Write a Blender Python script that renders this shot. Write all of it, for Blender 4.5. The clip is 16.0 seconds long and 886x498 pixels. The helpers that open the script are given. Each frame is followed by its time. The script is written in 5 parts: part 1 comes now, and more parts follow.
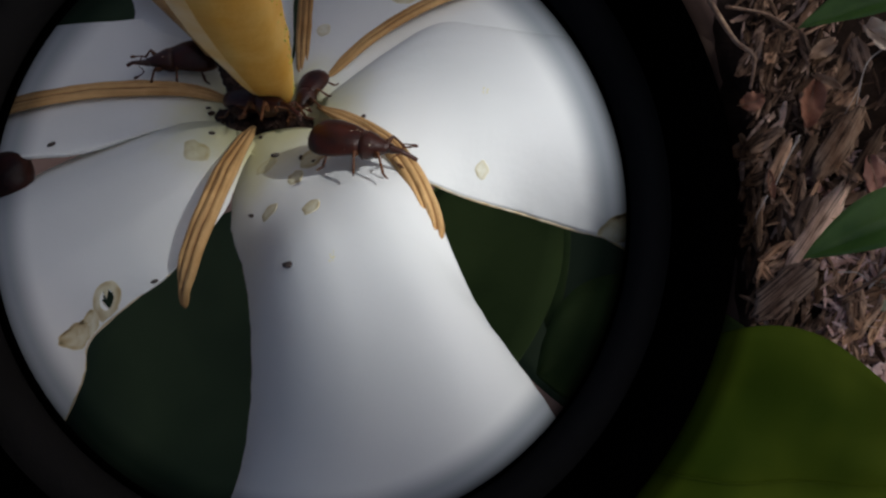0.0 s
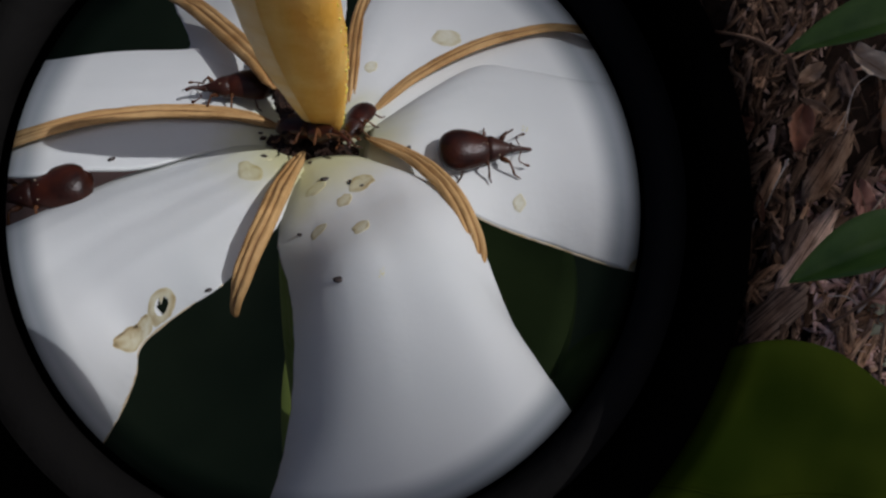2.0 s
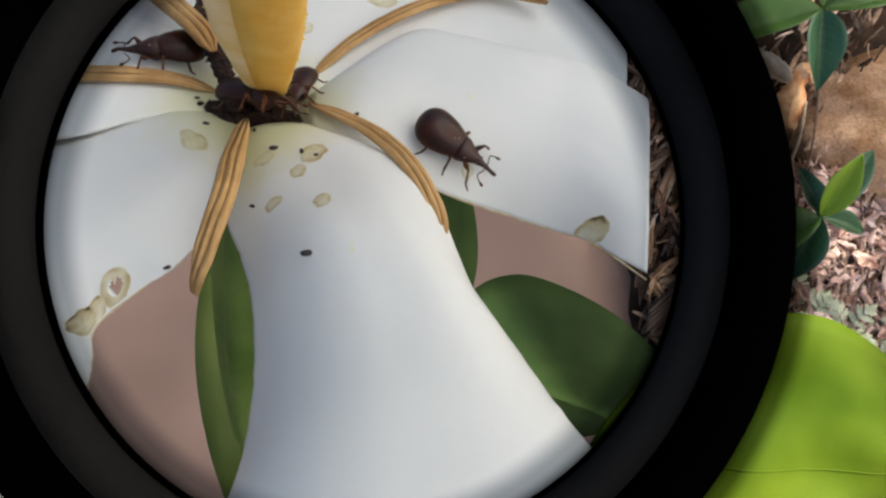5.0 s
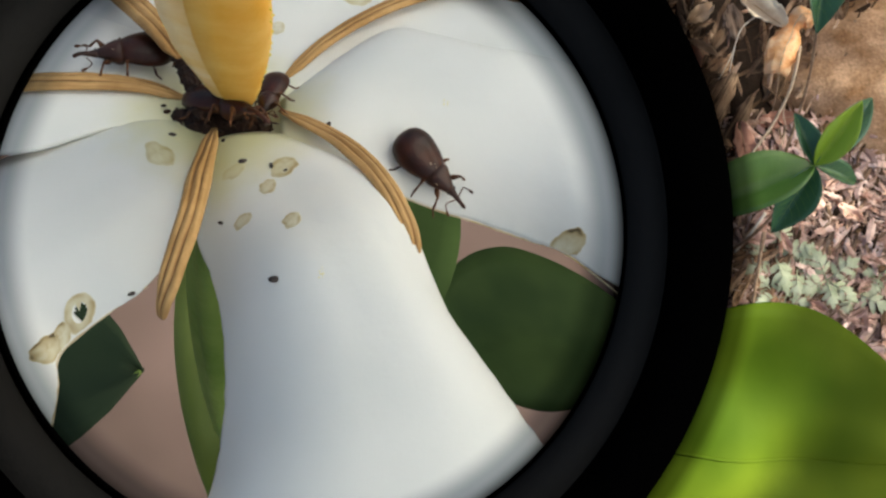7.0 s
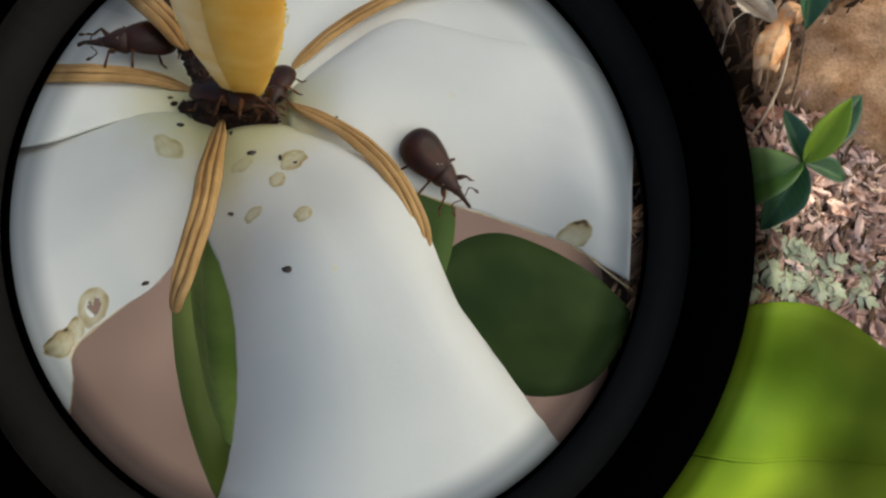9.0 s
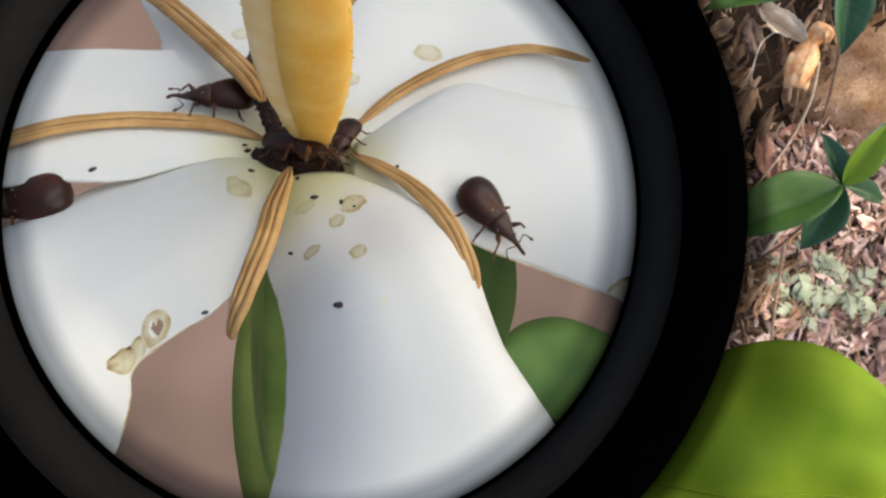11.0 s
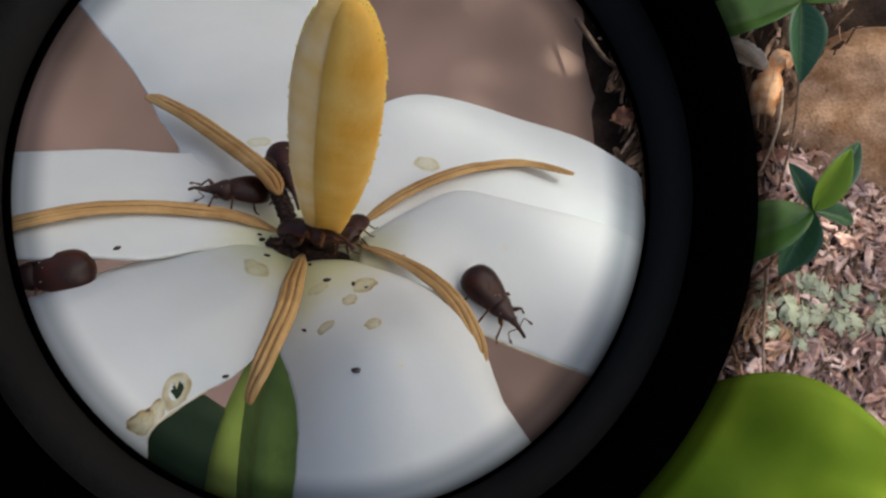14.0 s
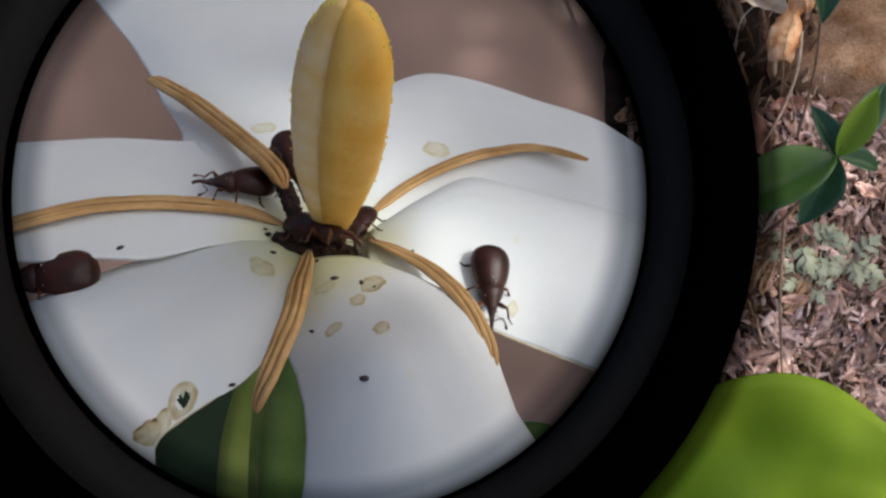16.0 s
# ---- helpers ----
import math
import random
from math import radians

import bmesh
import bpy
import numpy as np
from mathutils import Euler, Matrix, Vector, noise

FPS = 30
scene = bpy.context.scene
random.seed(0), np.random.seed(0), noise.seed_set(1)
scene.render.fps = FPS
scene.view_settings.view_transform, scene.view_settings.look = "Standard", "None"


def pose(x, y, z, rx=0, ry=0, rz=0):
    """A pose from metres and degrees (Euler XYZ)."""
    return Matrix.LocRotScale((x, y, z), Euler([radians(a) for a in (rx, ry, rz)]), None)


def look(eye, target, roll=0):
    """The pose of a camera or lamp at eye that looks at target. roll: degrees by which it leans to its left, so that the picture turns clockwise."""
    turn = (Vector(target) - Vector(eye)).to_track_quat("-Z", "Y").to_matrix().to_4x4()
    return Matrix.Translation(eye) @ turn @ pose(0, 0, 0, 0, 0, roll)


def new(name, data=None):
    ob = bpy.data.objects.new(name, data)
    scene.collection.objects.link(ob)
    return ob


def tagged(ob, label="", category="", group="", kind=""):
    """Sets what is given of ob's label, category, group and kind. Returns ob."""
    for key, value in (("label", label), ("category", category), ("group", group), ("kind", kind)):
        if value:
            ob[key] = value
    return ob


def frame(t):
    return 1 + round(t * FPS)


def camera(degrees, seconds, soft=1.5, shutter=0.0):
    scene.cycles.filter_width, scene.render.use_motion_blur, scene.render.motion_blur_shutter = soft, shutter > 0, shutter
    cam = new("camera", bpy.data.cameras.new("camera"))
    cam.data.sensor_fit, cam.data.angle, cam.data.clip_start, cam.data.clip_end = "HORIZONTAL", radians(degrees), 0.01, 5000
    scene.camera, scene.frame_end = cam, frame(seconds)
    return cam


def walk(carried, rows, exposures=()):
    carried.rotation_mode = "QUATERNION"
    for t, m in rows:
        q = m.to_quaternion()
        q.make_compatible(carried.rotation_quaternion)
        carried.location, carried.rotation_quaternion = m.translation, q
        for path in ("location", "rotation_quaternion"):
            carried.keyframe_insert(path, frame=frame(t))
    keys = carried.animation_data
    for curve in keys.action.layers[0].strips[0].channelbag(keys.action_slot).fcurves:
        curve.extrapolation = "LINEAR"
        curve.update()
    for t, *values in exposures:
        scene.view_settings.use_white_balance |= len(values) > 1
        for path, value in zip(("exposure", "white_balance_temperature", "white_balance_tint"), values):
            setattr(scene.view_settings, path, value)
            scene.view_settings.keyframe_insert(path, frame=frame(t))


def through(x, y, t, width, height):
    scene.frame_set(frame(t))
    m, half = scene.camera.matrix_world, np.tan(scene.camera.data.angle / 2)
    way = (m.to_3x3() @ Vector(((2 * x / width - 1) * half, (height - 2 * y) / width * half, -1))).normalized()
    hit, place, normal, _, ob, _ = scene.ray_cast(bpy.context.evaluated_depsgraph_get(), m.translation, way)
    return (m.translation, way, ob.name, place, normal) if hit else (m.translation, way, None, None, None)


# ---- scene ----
# A white flower with weevils on it, seen through a small hand lens; forest floor beyond.
from mathutils.bvhtree import BVHTree

MM = 0.001
CAMERA_ROWS = [
    (0, -0.01495, -0.00775, 0.70749, 13.120, 7.803, 1.107),
    (0.5, -0.01414, -0.00471, 0.70588, 13.064, 8.050, 0.810),
    (1, -0.01224, -0.00396, 0.70474, 13.905, 7.864, 0.992),
    (1.5, -0.00975, -0.00471, 0.70401, 14.405, 7.924, 1.465),
    (2, -0.00785, -0.00615, 0.70534, 14.686, 7.552, 1.342),
    (2.5, -0.00844, -0.00784, 0.70616, 14.953, 6.783, 0.839),
    (3, -0.00920, -0.00778, 0.70594, 15.248, 5.779, 0.609),
    (3.5, -0.00926, -0.00873, 0.70662, 15.542, 4.309, -0.054),
    (6, 0.00431, 0.00087, 0.68942, 12.417, 0.858, -1.176),
    (6.5, 0.00352, 0.00173, 0.68505, 11.275, 0.304, -0.791),
    (7, 0.00000, 0.00000, 0.68000, 10.000, 0.000, 0.000),
    (7.5, -0.00045, -0.00005, 0.67784, 9.340, -0.126, -0.080),
    (8, 0.00038, 0.00125, 0.67510, 8.940, 0.003, 0.375),
    (8.5, 0.00397, 0.00241, 0.67492, 9.234, -0.761, -0.225),
    (11, -0.02147, 0.00584, 0.69770, 10.060, 0.242, 0.035),
    (11.5, -0.02356, 0.00720, 0.70249, 10.570, -0.048, -0.903),
    (12, -0.02137, 0.01012, 0.70728, 11.787, 0.526, -1.523),
    (12.5, -0.02002, 0.01341, 0.71249, 12.261, 1.111, -2.939),
    (13, -0.01793, 0.01456, 0.71328, 12.726, 1.395, -3.504),
    (13.5, -0.01629, 0.01445, 0.70756, 13.099, 0.776, -3.418),
    (14, -0.01685, 0.01196, 0.70516, 13.112, 0.500, -4.511),
    (14.5, -0.01602, 0.01188, 0.70235, 12.622, 0.356, -5.088),
    (15, -0.01617, 0.01173, 0.69892, 11.913, 0.133, -4.598),
    (15.5, -0.01725, 0.00989, 0.69366, 11.539, 0.424, -4.865),
    (16, -0.01493, 0.01076, 0.68988, 10.199, 1.457, -5.175),
]
FLOWER_ROWS = [
    (0, -0.03113, 0.00935, 0.66783, -33.616, 3.226, -4.098),
    (0.5, -0.02957, 0.01253, 0.66534, -34.281, 2.213, -5.458),
    (1, -0.02660, 0.01342, 0.66318, -36.301, 1.277, -6.262),
    (1.5, -0.02398, 0.01255, 0.66206, -36.525, 1.934, -6.316),
    (2, -0.02177, 0.01144, 0.66328, -36.402, 3.452, -6.283),
    (2.5, -0.02237, 0.01038, 0.66433, -35.433, 3.508, -5.447),
    (3, -0.02253, 0.01072, 0.66402, -35.188, 3.668, -5.868),
    (3.5, -0.02181, 0.01059, 0.66528, -34.011, 4.811, -5.720),
    (6, -0.00846, 0.01820, 0.64792, -32.625, 7.419, -4.827),
    (6.5, -0.00914, 0.01796, 0.64335, -33.071, 7.257, -4.479),
    (7, -0.01247, 0.01487, 0.63814, -33.660, 6.051, -4.129),
    (7.5, -0.01288, 0.01456, 0.63604, -33.061, 4.983, -3.866),
    (8, -0.01128, 0.01567, 0.63306, -33.139, 5.811, -3.702),
    (8.5, -0.00764, 0.01743, 0.63299, -32.637, 6.712, -3.918),
    (11, -0.03035, 0.01928, 0.65286, -38.961, 2.174, -7.613),
    (11.5, -0.03162, 0.02068, 0.65630, -41.564, 1.043, -9.347),
    (12, -0.02943, 0.02273, 0.66031, -46.003, 1.927, -10.203),
    (12.5, -0.02792, 0.02523, 0.66422, -49.839, 3.159, -12.620),
    (13, -0.02552, 0.02620, 0.66469, -50.588, 3.616, -13.599),
    (13.5, -0.02389, 0.02599, 0.65896, -49.361, 3.487, -12.267),
    (14, -0.02485, 0.02387, 0.65697, -48.442, 4.902, -12.848),
    (14.5, -0.02423, 0.02388, 0.65431, -47.990, 5.714, -13.013),
    (15, -0.02433, 0.02285, 0.65108, -47.484, 5.198, -12.859),
    (15.5, -0.02536, 0.02050, 0.64604, -46.998, 4.738, -13.419),
    (16, -0.02317, 0.02045, 0.64242, -47.667, 5.091, -13.458),
]


# seconds and direction of the hand lens's centre before the camera
LENS_ROWS = [
    (0, 542, 385), (0.5, 541, 385), (1, 541, 382), (1.5, 553, 378), (2, 567, 378), (2.5, 570, 390), (3, 573, 395), (3.5, 598, 415), (6, 561, 415), (6.5, 557, 415), (7, 536, 417), (7.5, 536, 417), (8, 572, 415), (8.5, 576, 412), (11, 560, 375), (11.5, 553, 368), (12, 548, 352), (12.5, 552, 340), (13, 562, 345), (13.5, 577, 350), (14, 577, 350), (14.5, 577, 350), (15, 573, 350), (15.5, 570, 350), (16, 578, 352),
]
FOCAL = 784 / math.tan(radians(30))


def beside(x, y, depth):
    """A place in the camera's own space, from a direction and a depth in metres."""
    return pose((x - 784) / FOCAL * depth, (441 - y) / FOCAL * depth, -depth)


cam = camera(60.0, 16.0, soft=2.4)
CAM = [(r[0], pose(*r[1:])) for r in CAMERA_ROWS]
FLOWER = [(r[0], pose(*r[1:])) for r in FLOWER_ROWS]
EXPOSURES = [(0, -0.25, 6000, 10), (0.5, -0.1, 5950, 13), (1, -0.2, 5900, 13), (1.5, -0.55, 5900, 13), (2.0, -0.85, 5900, 13), (2.5, -0.48, 5950, 12), (3.0, -0.45, 6050, 11), (3.5, 1.0, 6300, 5),
             (4.2, 1.4, 6400, 3), (6, 1.80, 6650, -2), (7.5, 1.55, 6700, -4), (8.5, 1.34, 6700, -4), (11, 1.86, 6600, 1), (12, 1.74, 6550, 0), (13, 1.40, 6450, 1), (14, 1.24, 6350, 3), (16, 1.04, 6150, 6)]
walk(cam, CAM, EXPOSURES)

# ---- light ----
SUN_WAY = Vector((0.72, 0.11, 0.685)).normalized()
world = bpy.data.worlds.new("sky")
scene.world = world
world.use_nodes = True
wn = world.node_tree.nodes
sky = wn.new("ShaderNodeTexSky")
sky.sky_type, sky.sun_disc = "NISHITA", False
sky.air_density, sky.dust_density, sky.ozone_density = 0.5, 5.0, 0.3
sky.sun_elevation = math.asin(SUN_WAY.z)
sky.sun_rotation = math.atan2(SUN_WAY.x, SUN_WAY.y)
world.node_tree.links.new(sky.outputs[0], wn["Background"].inputs[0])
wn["Background"].inputs[1].default_value = 0.09
sun = new("sun", bpy.data.lights.new("sun", "SUN"))
sun.data.energy, sun.data.angle, sun.data.color = 4.5, radians(0.5), (1.0, 0.96, 0.9)
sun.matrix_world = look(SUN_WAY * 5, (0, 0, 0))


# ---- materials ----
def material(name, colour, rough=0.6, spec=0.5, second=None, scale=60.0, detail=4.0, bump=0.0, bump_scale=None,
             through=0.0, metal=0.0, low=0.35, high=0.65, fine=None, spread=0.0):
    """A two-tone noise material; second: the other tone; through: how far light passes a thin leaf; spread: change from piece to piece."""
    m = bpy.data.materials.new(name)
    m.use_nodes = True
    nt = m.node_tree
    n, link = nt.nodes, nt.links.new
    b = n["Principled BSDF"]
    b.inputs["Roughness"].default_value, b.inputs["Metallic"].default_value = rough, metal
    b.inputs["Specular IOR Level"].default_value = spec
    co = n.new("ShaderNodeTexCoord")
    no = n.new("ShaderNodeTexNoise")
    no.inputs["Scale"].default_value, no.inputs["Detail"].default_value = scale, detail
    link(co.outputs["Object"], no.inputs["Vector"])
    ramp = n.new("ShaderNodeValToRGB")
    ramp.color_ramp.elements[0].position, ramp.color_ramp.elements[1].position = low, high
    ramp.color_ramp.elements[0].color = (*colour, 1)
    ramp.color_ramp.elements[1].color = (*(second or colour), 1)
    link(no.outputs[0], ramp.inputs[0])
    out = ramp.outputs[0]
    if fine:
        no2 = n.new("ShaderNodeTexNoise")
        no2.inputs["Scale"].default_value, no2.inputs["Detail"].default_value = scale * 9, 3
        link(co.outputs["Object"], no2.inputs["Vector"])
        mix = n.new("ShaderNodeMix")
        mix.data_type, mix.blend_type = "RGBA", "MULTIPLY"
        mix.inputs[0].default_value = fine
        link(out, mix.inputs[6])
        link(no2.outputs[0], mix.inputs[7])
        out = mix.outputs[2]
    if spread:
        geo = n.new("ShaderNodeNewGeometry")
        hsv = n.new("ShaderNodeHueSaturation")
        rng = n.new("ShaderNodeMapRange")
        rng.inputs[3].default_value, rng.inputs[4].default_value = 1 - spread, 1 + spread * (1.6 if spread > 0.7 else 1)
        skew = n.new("ShaderNodeMath")
        skew.operation = "POWER"
        skew.inputs[1].default_value = 2.2 if spread > 0.7 else 1.0
        link(geo.outputs["Random Per Island"], skew.inputs[0])
        link(skew.outputs[0], rng.inputs[0])
        link(rng.outputs[0], hsv.inputs["Value"])
        sat = n.new("ShaderNodeMapRange")
        sat.inputs[3].default_value, sat.inputs[4].default_value = 1.15, 0.75
        link(geo.outputs["Random Per Island"], sat.inputs[0])
        link(sat.outputs[0], hsv.inputs["Saturation"])
        link(out, hsv.inputs["Color"])
        out = hsv.outputs[0]
    link(out, b.inputs["Base Color"])
    if bump:
        no3 = n.new("ShaderNodeTexNoise")
        no3.inputs["Scale"].default_value, no3.inputs["Detail"].default_value = bump_scale or scale * 4, 5
        link(co.outputs["Object"], no3.inputs["Vector"])
        bp = n.new("ShaderNodeBump")
        bp.inputs["Strength"].default_value, bp.inputs["Distance"].default_value = min(1, bump), 0.001
        link(no3.outputs[0], bp.inputs["Height"])
        link(bp.outputs[0], b.inputs["Normal"])
    if through:
        tr = n.new("ShaderNodeBsdfTranslucent")
        link(out, tr.inputs["Color"])
        sh = n.new("ShaderNodeMixShader")
        sh.inputs[0].default_value = through
        link(b.outputs[0], sh.inputs[1])
        link(tr.outputs[0], sh.inputs[2])
        link(sh.outputs[0], n["Material Output"].inputs[0])
    return m


PETAL = material("white petal", (0.80, 0.82, 0.80), 0.5, 0.3, (0.86, 0.87, 0.85), 90, 3, 0.05, 900, through=0.3)
BITTEN = material("bitten petal", (0.80, 0.82, 0.80), 0.55, 0.25, (0.86, 0.87, 0.85), 90, 3, 0.08, 2500, through=0.3)
ANTHER = material("dried anther", (0.35, 0.19, 0.066), 0.7, 0.3, (0.54, 0.34, 0.15), 260, 4, 0.12, 2500, fine=0.3)
STIGMA_PALE = material("pale stigma", (0.86, 0.58, 0.20), 0.7, 0.15, (0.90, 0.70, 0.38), 420, 4, 0.12, 2200, through=0.2)
STIGMA_DEEP = material("orange stigma", (0.84, 0.45, 0.06), 0.6, 0.2, (0.92, 0.60, 0.15), 300, 4, 0.12, 2200, through=0.2)
CHITIN = material("brown chitin", (0.012, 0.0034, 0.002), 0.33, 0.30, (0.058, 0.0125, 0.0045), 450, 4, 0.10, 6000)
CHITIN_RED = material("reddish chitin", (0.014, 0.004, 0.0022), 0.36, 0.38, (0.046, 0.012, 0.0052), 600, 4, 0.14, 9000)
CHITIN_LEG = material("leg chitin", (0.030, 0.010, 0.005), 0.45, 0.3, (0.12, 0.045, 0.014), 700, 4, 0.3, 6000)
DEBRIS = material("dark debris", (0.012, 0.006, 0.004), 0.7, 0.3, (0.05, 0.022, 0.012), 1500, 5, 0.8, 4000)
SPECK = material("frass", (0.012, 0.009, 0.008), 0.6, 0.4, (0.05, 0.035, 0.03), 3000)
BITE_RIM = material("brown bite rim", (0.44, 0.33, 0.16), 0.9, 0.05, (0.66, 0.58, 0.42), 1500, 5, 0.05, 3000)
POLLEN = material("pollen", (0.80, 0.62, 0.06), 0.7, 0.2, (0.7, 0.66, 0.2), 2000)
POLLEN_SMEAR = material("pollen smear", (0.80, 0.74, 0.36), 0.8, 0.1, (0.82, 0.79, 0.58), 2000)
GLINT_SPECK = material("pale glints and grains", (0.45, 0.36, 0.24), 0.7, 0.2, (0.62, 0.55, 0.42), 2000)
CALYX = material("green calyx", (0.10, 0.17, 0.022), 0.5, 0.4, (0.22, 0.30, 0.06), 120, 4, 0.2, 900, through=0.15)
LEAF = material("green leaf", (0.095, 0.20, 0.035), 0.30, 0.6, (0.16, 0.29, 0.055), 45, 4, 0.15, 500, through=0.25)
LEAF_SAGE = material("grey green leaf", (0.10, 0.24, 0.12), 0.5, 0.3, (0.15, 0.30, 0.16), 45, 4, 0.15, 500, through=0.2)
LEAF_DEEP = material("deep green leaf", (0.045, 0.13, 0.058), 0.3, 0.6, (0.075, 0.18, 0.08), 45, 4, 0.15, 500, through=0.2)
# darker copy of the leaf green, carrying the shade behind the flower
LEAF_SHADE = material("leaf darkened for shade", (0.020, 0.033, 0.017), 0.6, 0.12, (0.033, 0.052, 0.025), 14, 2, 0.05, 200, through=0.25)
LEAF_BRIGHT = material("bright young leaf", (0.27, 0.41, 0.03), 0.45, 0.4, (0.40, 0.54, 0.06), 22, 2, 0.1, 300, through=0.3)
LEAF_OLIVE = material("olive leaf", (0.030, 0.058, 0.016), 0.5, 0.25, (0.055, 0.095, 0.028), 40, 3, 0.1, 400, through=0.2)
LEAF_LIME = material("lime leaf", (0.070, 0.120, 0.005), 0.7, 0.10, (0.150, 0.205, 0.012), 30, 3, 0.1, 300, through=0.4, low=0.4, high=0.6)
LEAF_YOUNG = material("young leaf", (0.12, 0.17, 0.03), 0.45, 0.3, (0.24, 0.30, 0.075), 60, 3, 0.1, 400, through=0.3)
LEAF_MID = material("mid green leaf", (0.022, 0.043, 0.012), 0.65, 0.1, (0.046, 0.076, 0.021), 40, 3, 0.1, 400, through=0.2)
LEAF_VEIN = material("pale vein", (0.15, 0.26, 0.06), 0.5, 0.4, (0.2, 0.3, 0.08), 60)
HERB = material("grey green herb", (0.46, 0.50, 0.30), 0.7, 0.2, (0.68, 0.70, 0.50), 80, 4, 0.2, 600, through=0.2)
SOIL = material("forest soil", (0.032, 0.019, 0.012), 0.9, 0.15, (0.105, 0.064, 0.042), 30, 8, 1.0, 150, fine=0.7)
BARE = material("pinkish bare earth", (0.20, 0.132, 0.10), 0.9, 0.15, (0.36, 0.235, 0.185), 5, 2, 0.2, 30)
CLAY = material("bare tan earth", (0.44, 0.225, 0.105), 0.9, 0.1, (0.82, 0.50, 0.30), 40, 12, 1.0, 340, fine=0.75)
NEEDLE = material("dry needles", (0.34, 0.20, 0.15), 0.85, 0.1, (0.70, 0.50, 0.40), 130, 5, 0.4, 700, spread=0.5)
LITTER = material("litter chips", (0.60, 0.345, 0.26), 0.85, 0.15, (0.82, 0.56, 0.46), 130, 5, 0.4, 700, spread=0.32)
BARK = material("bark chips", (0.27, 0.14, 0.075), 0.85, 0.15, (0.60, 0.37, 0.22), 110, 6, 0.9, 600, spread=0.8, fine=0.5)
DEAD_ORANGE = material("orange dead leaf", (0.86, 0.41, 0.17), 0.7, 0.2, (0.95, 0.64, 0.38), 110, 5, 0.9, 420, through=0.2)
DEAD_PALE = material("pale dead leaf", (0.56, 0.43, 0.31), 0.7, 0.3, (0.78, 0.66, 0.52), 70, 5, 0.6, 500, through=0.15)
DEAD_RED = material("red brown leaf", (0.26, 0.10, 0.06), 0.55, 0.4, (0.42, 0.19, 0.125), 60, 5, 0.4, 500)
DEAD_RUST = material("rusty dead leaf", (0.27, 0.11, 0.058), 0.6, 0.35, (0.50, 0.23, 0.13), 60, 5, 0.5, 500)
DEAD_TAN = material("tan dead leaf", (0.42, 0.27, 0.16), 0.7, 0.25, (0.58, 0.40, 0.27), 70, 5, 0.5, 500, through=0.15)
FRAGMENT = material("leaf fragment", (0.54, 0.31, 0.23), 0.75, 0.2, (0.76, 0.51, 0.42), 90, 5, 0.5, 500, spread=0.0)
TWIG = material("twig", (0.26, 0.15, 0.09), 0.75, 0.3, (0.42, 0.28, 0.18), 160, 5, 0.6, 900)
TWIG_TAN = material("tan twig", (0.42, 0.30, 0.20), 0.75, 0.2, (0.58, 0.44, 0.32), 160, 5, 0.5, 900)
TWIG_PALE = material("pale twig", (0.55, 0.47, 0.38), 0.7, 0.3, (0.68, 0.60, 0.5), 160, 5, 0.5, 900)
CANOPY = material("canopy leaf", (0.05, 0.11, 0.03), 0.5, 0.4, (0.08, 0.15, 0.04), 8)
HOUSING = material("black plastic", (0.0003, 0.0003, 0.0003), 0.95, 0.0, (0.0006, 0.0006, 0.0006), 300, 3, 0.1, 2000)
# greyer than the barrel: light on the inner wall is put into the colour
HOUSING_INNER = material("inner ring greyed for light", (0.012, 0.0113, 0.0105), 0.8, 0.0, (0.017, 0.0162, 0.0151), 300, 3, 0.1, 2000)


def fibre(name, dark, light, gap, along=26.0, across=420.0):
    """Weathered wood or bark: fibres along the object's x axis, dark cracks, and a change from piece to piece."""
    m = material(name, dark, 0.9, 0.12, light, 40, 5)
    nt = m.node_tree
    n, link = nt.nodes, nt.links.new
    co = n.new("ShaderNodeTexCoord")
    mp = n.new("ShaderNodeMapping")
    mp.inputs["Scale"].default_value = (along, across, across)
    link(co.outputs["Object"], mp.inputs[0])
    no = n.new("ShaderNodeTexNoise")
    no.inputs["Scale"].default_value, no.inputs["Detail"].default_value = 1.0, 7
    link(mp.outputs[0], no.inputs["Vector"])
    ramp = n.new("ShaderNodeValToRGB")
    e = ramp.color_ramp.elements
    e[0].position, e[0].color = 0.34, (gap, gap * 0.9, gap * 0.85, 1)
    e[1].position, e[1].color = 0.56, (1, 1, 1, 1)
    link(no.outputs[0], ramp.inputs[0])
    mix = n.new("ShaderNodeMix")
    mix.data_type, mix.blend_type = "RGBA", "MULTIPLY"
    mix.inputs[0].default_value = 1.0
    link(ramp.outputs[0], mix.inputs[7])
    retint(m, mix)
    info = n.new("ShaderNodeObjectInfo")
    skew = n.new("ShaderNodeMath")
    skew.operation = "POWER"
    skew.inputs[1].default_value = 1.8
    rng = n.new("ShaderNodeMapRange")
    rng.inputs[3].default_value, rng.inputs[4].default_value = 0.3, 1.6
    link(info.outputs["Random"], skew.inputs[0])
    link(skew.outputs[0], rng.inputs[0])
    each = n.new("ShaderNodeHueSaturation")
    link(rng.outputs[0], each.inputs["Value"])
    link(mix.outputs[2], each.inputs["Color"])
    b = n["Principled BSDF"]
    link(each.outputs[0], b.inputs["Base Color"])
    bp = n.new("ShaderNodeBump")
    bp.inputs["Strength"].default_value, bp.inputs["Distance"].default_value = 0.8, 0.0012
    link(no.outputs[0], bp.inputs["Height"])
    link(bp.outputs[0], b.inputs["Normal"])
    return m


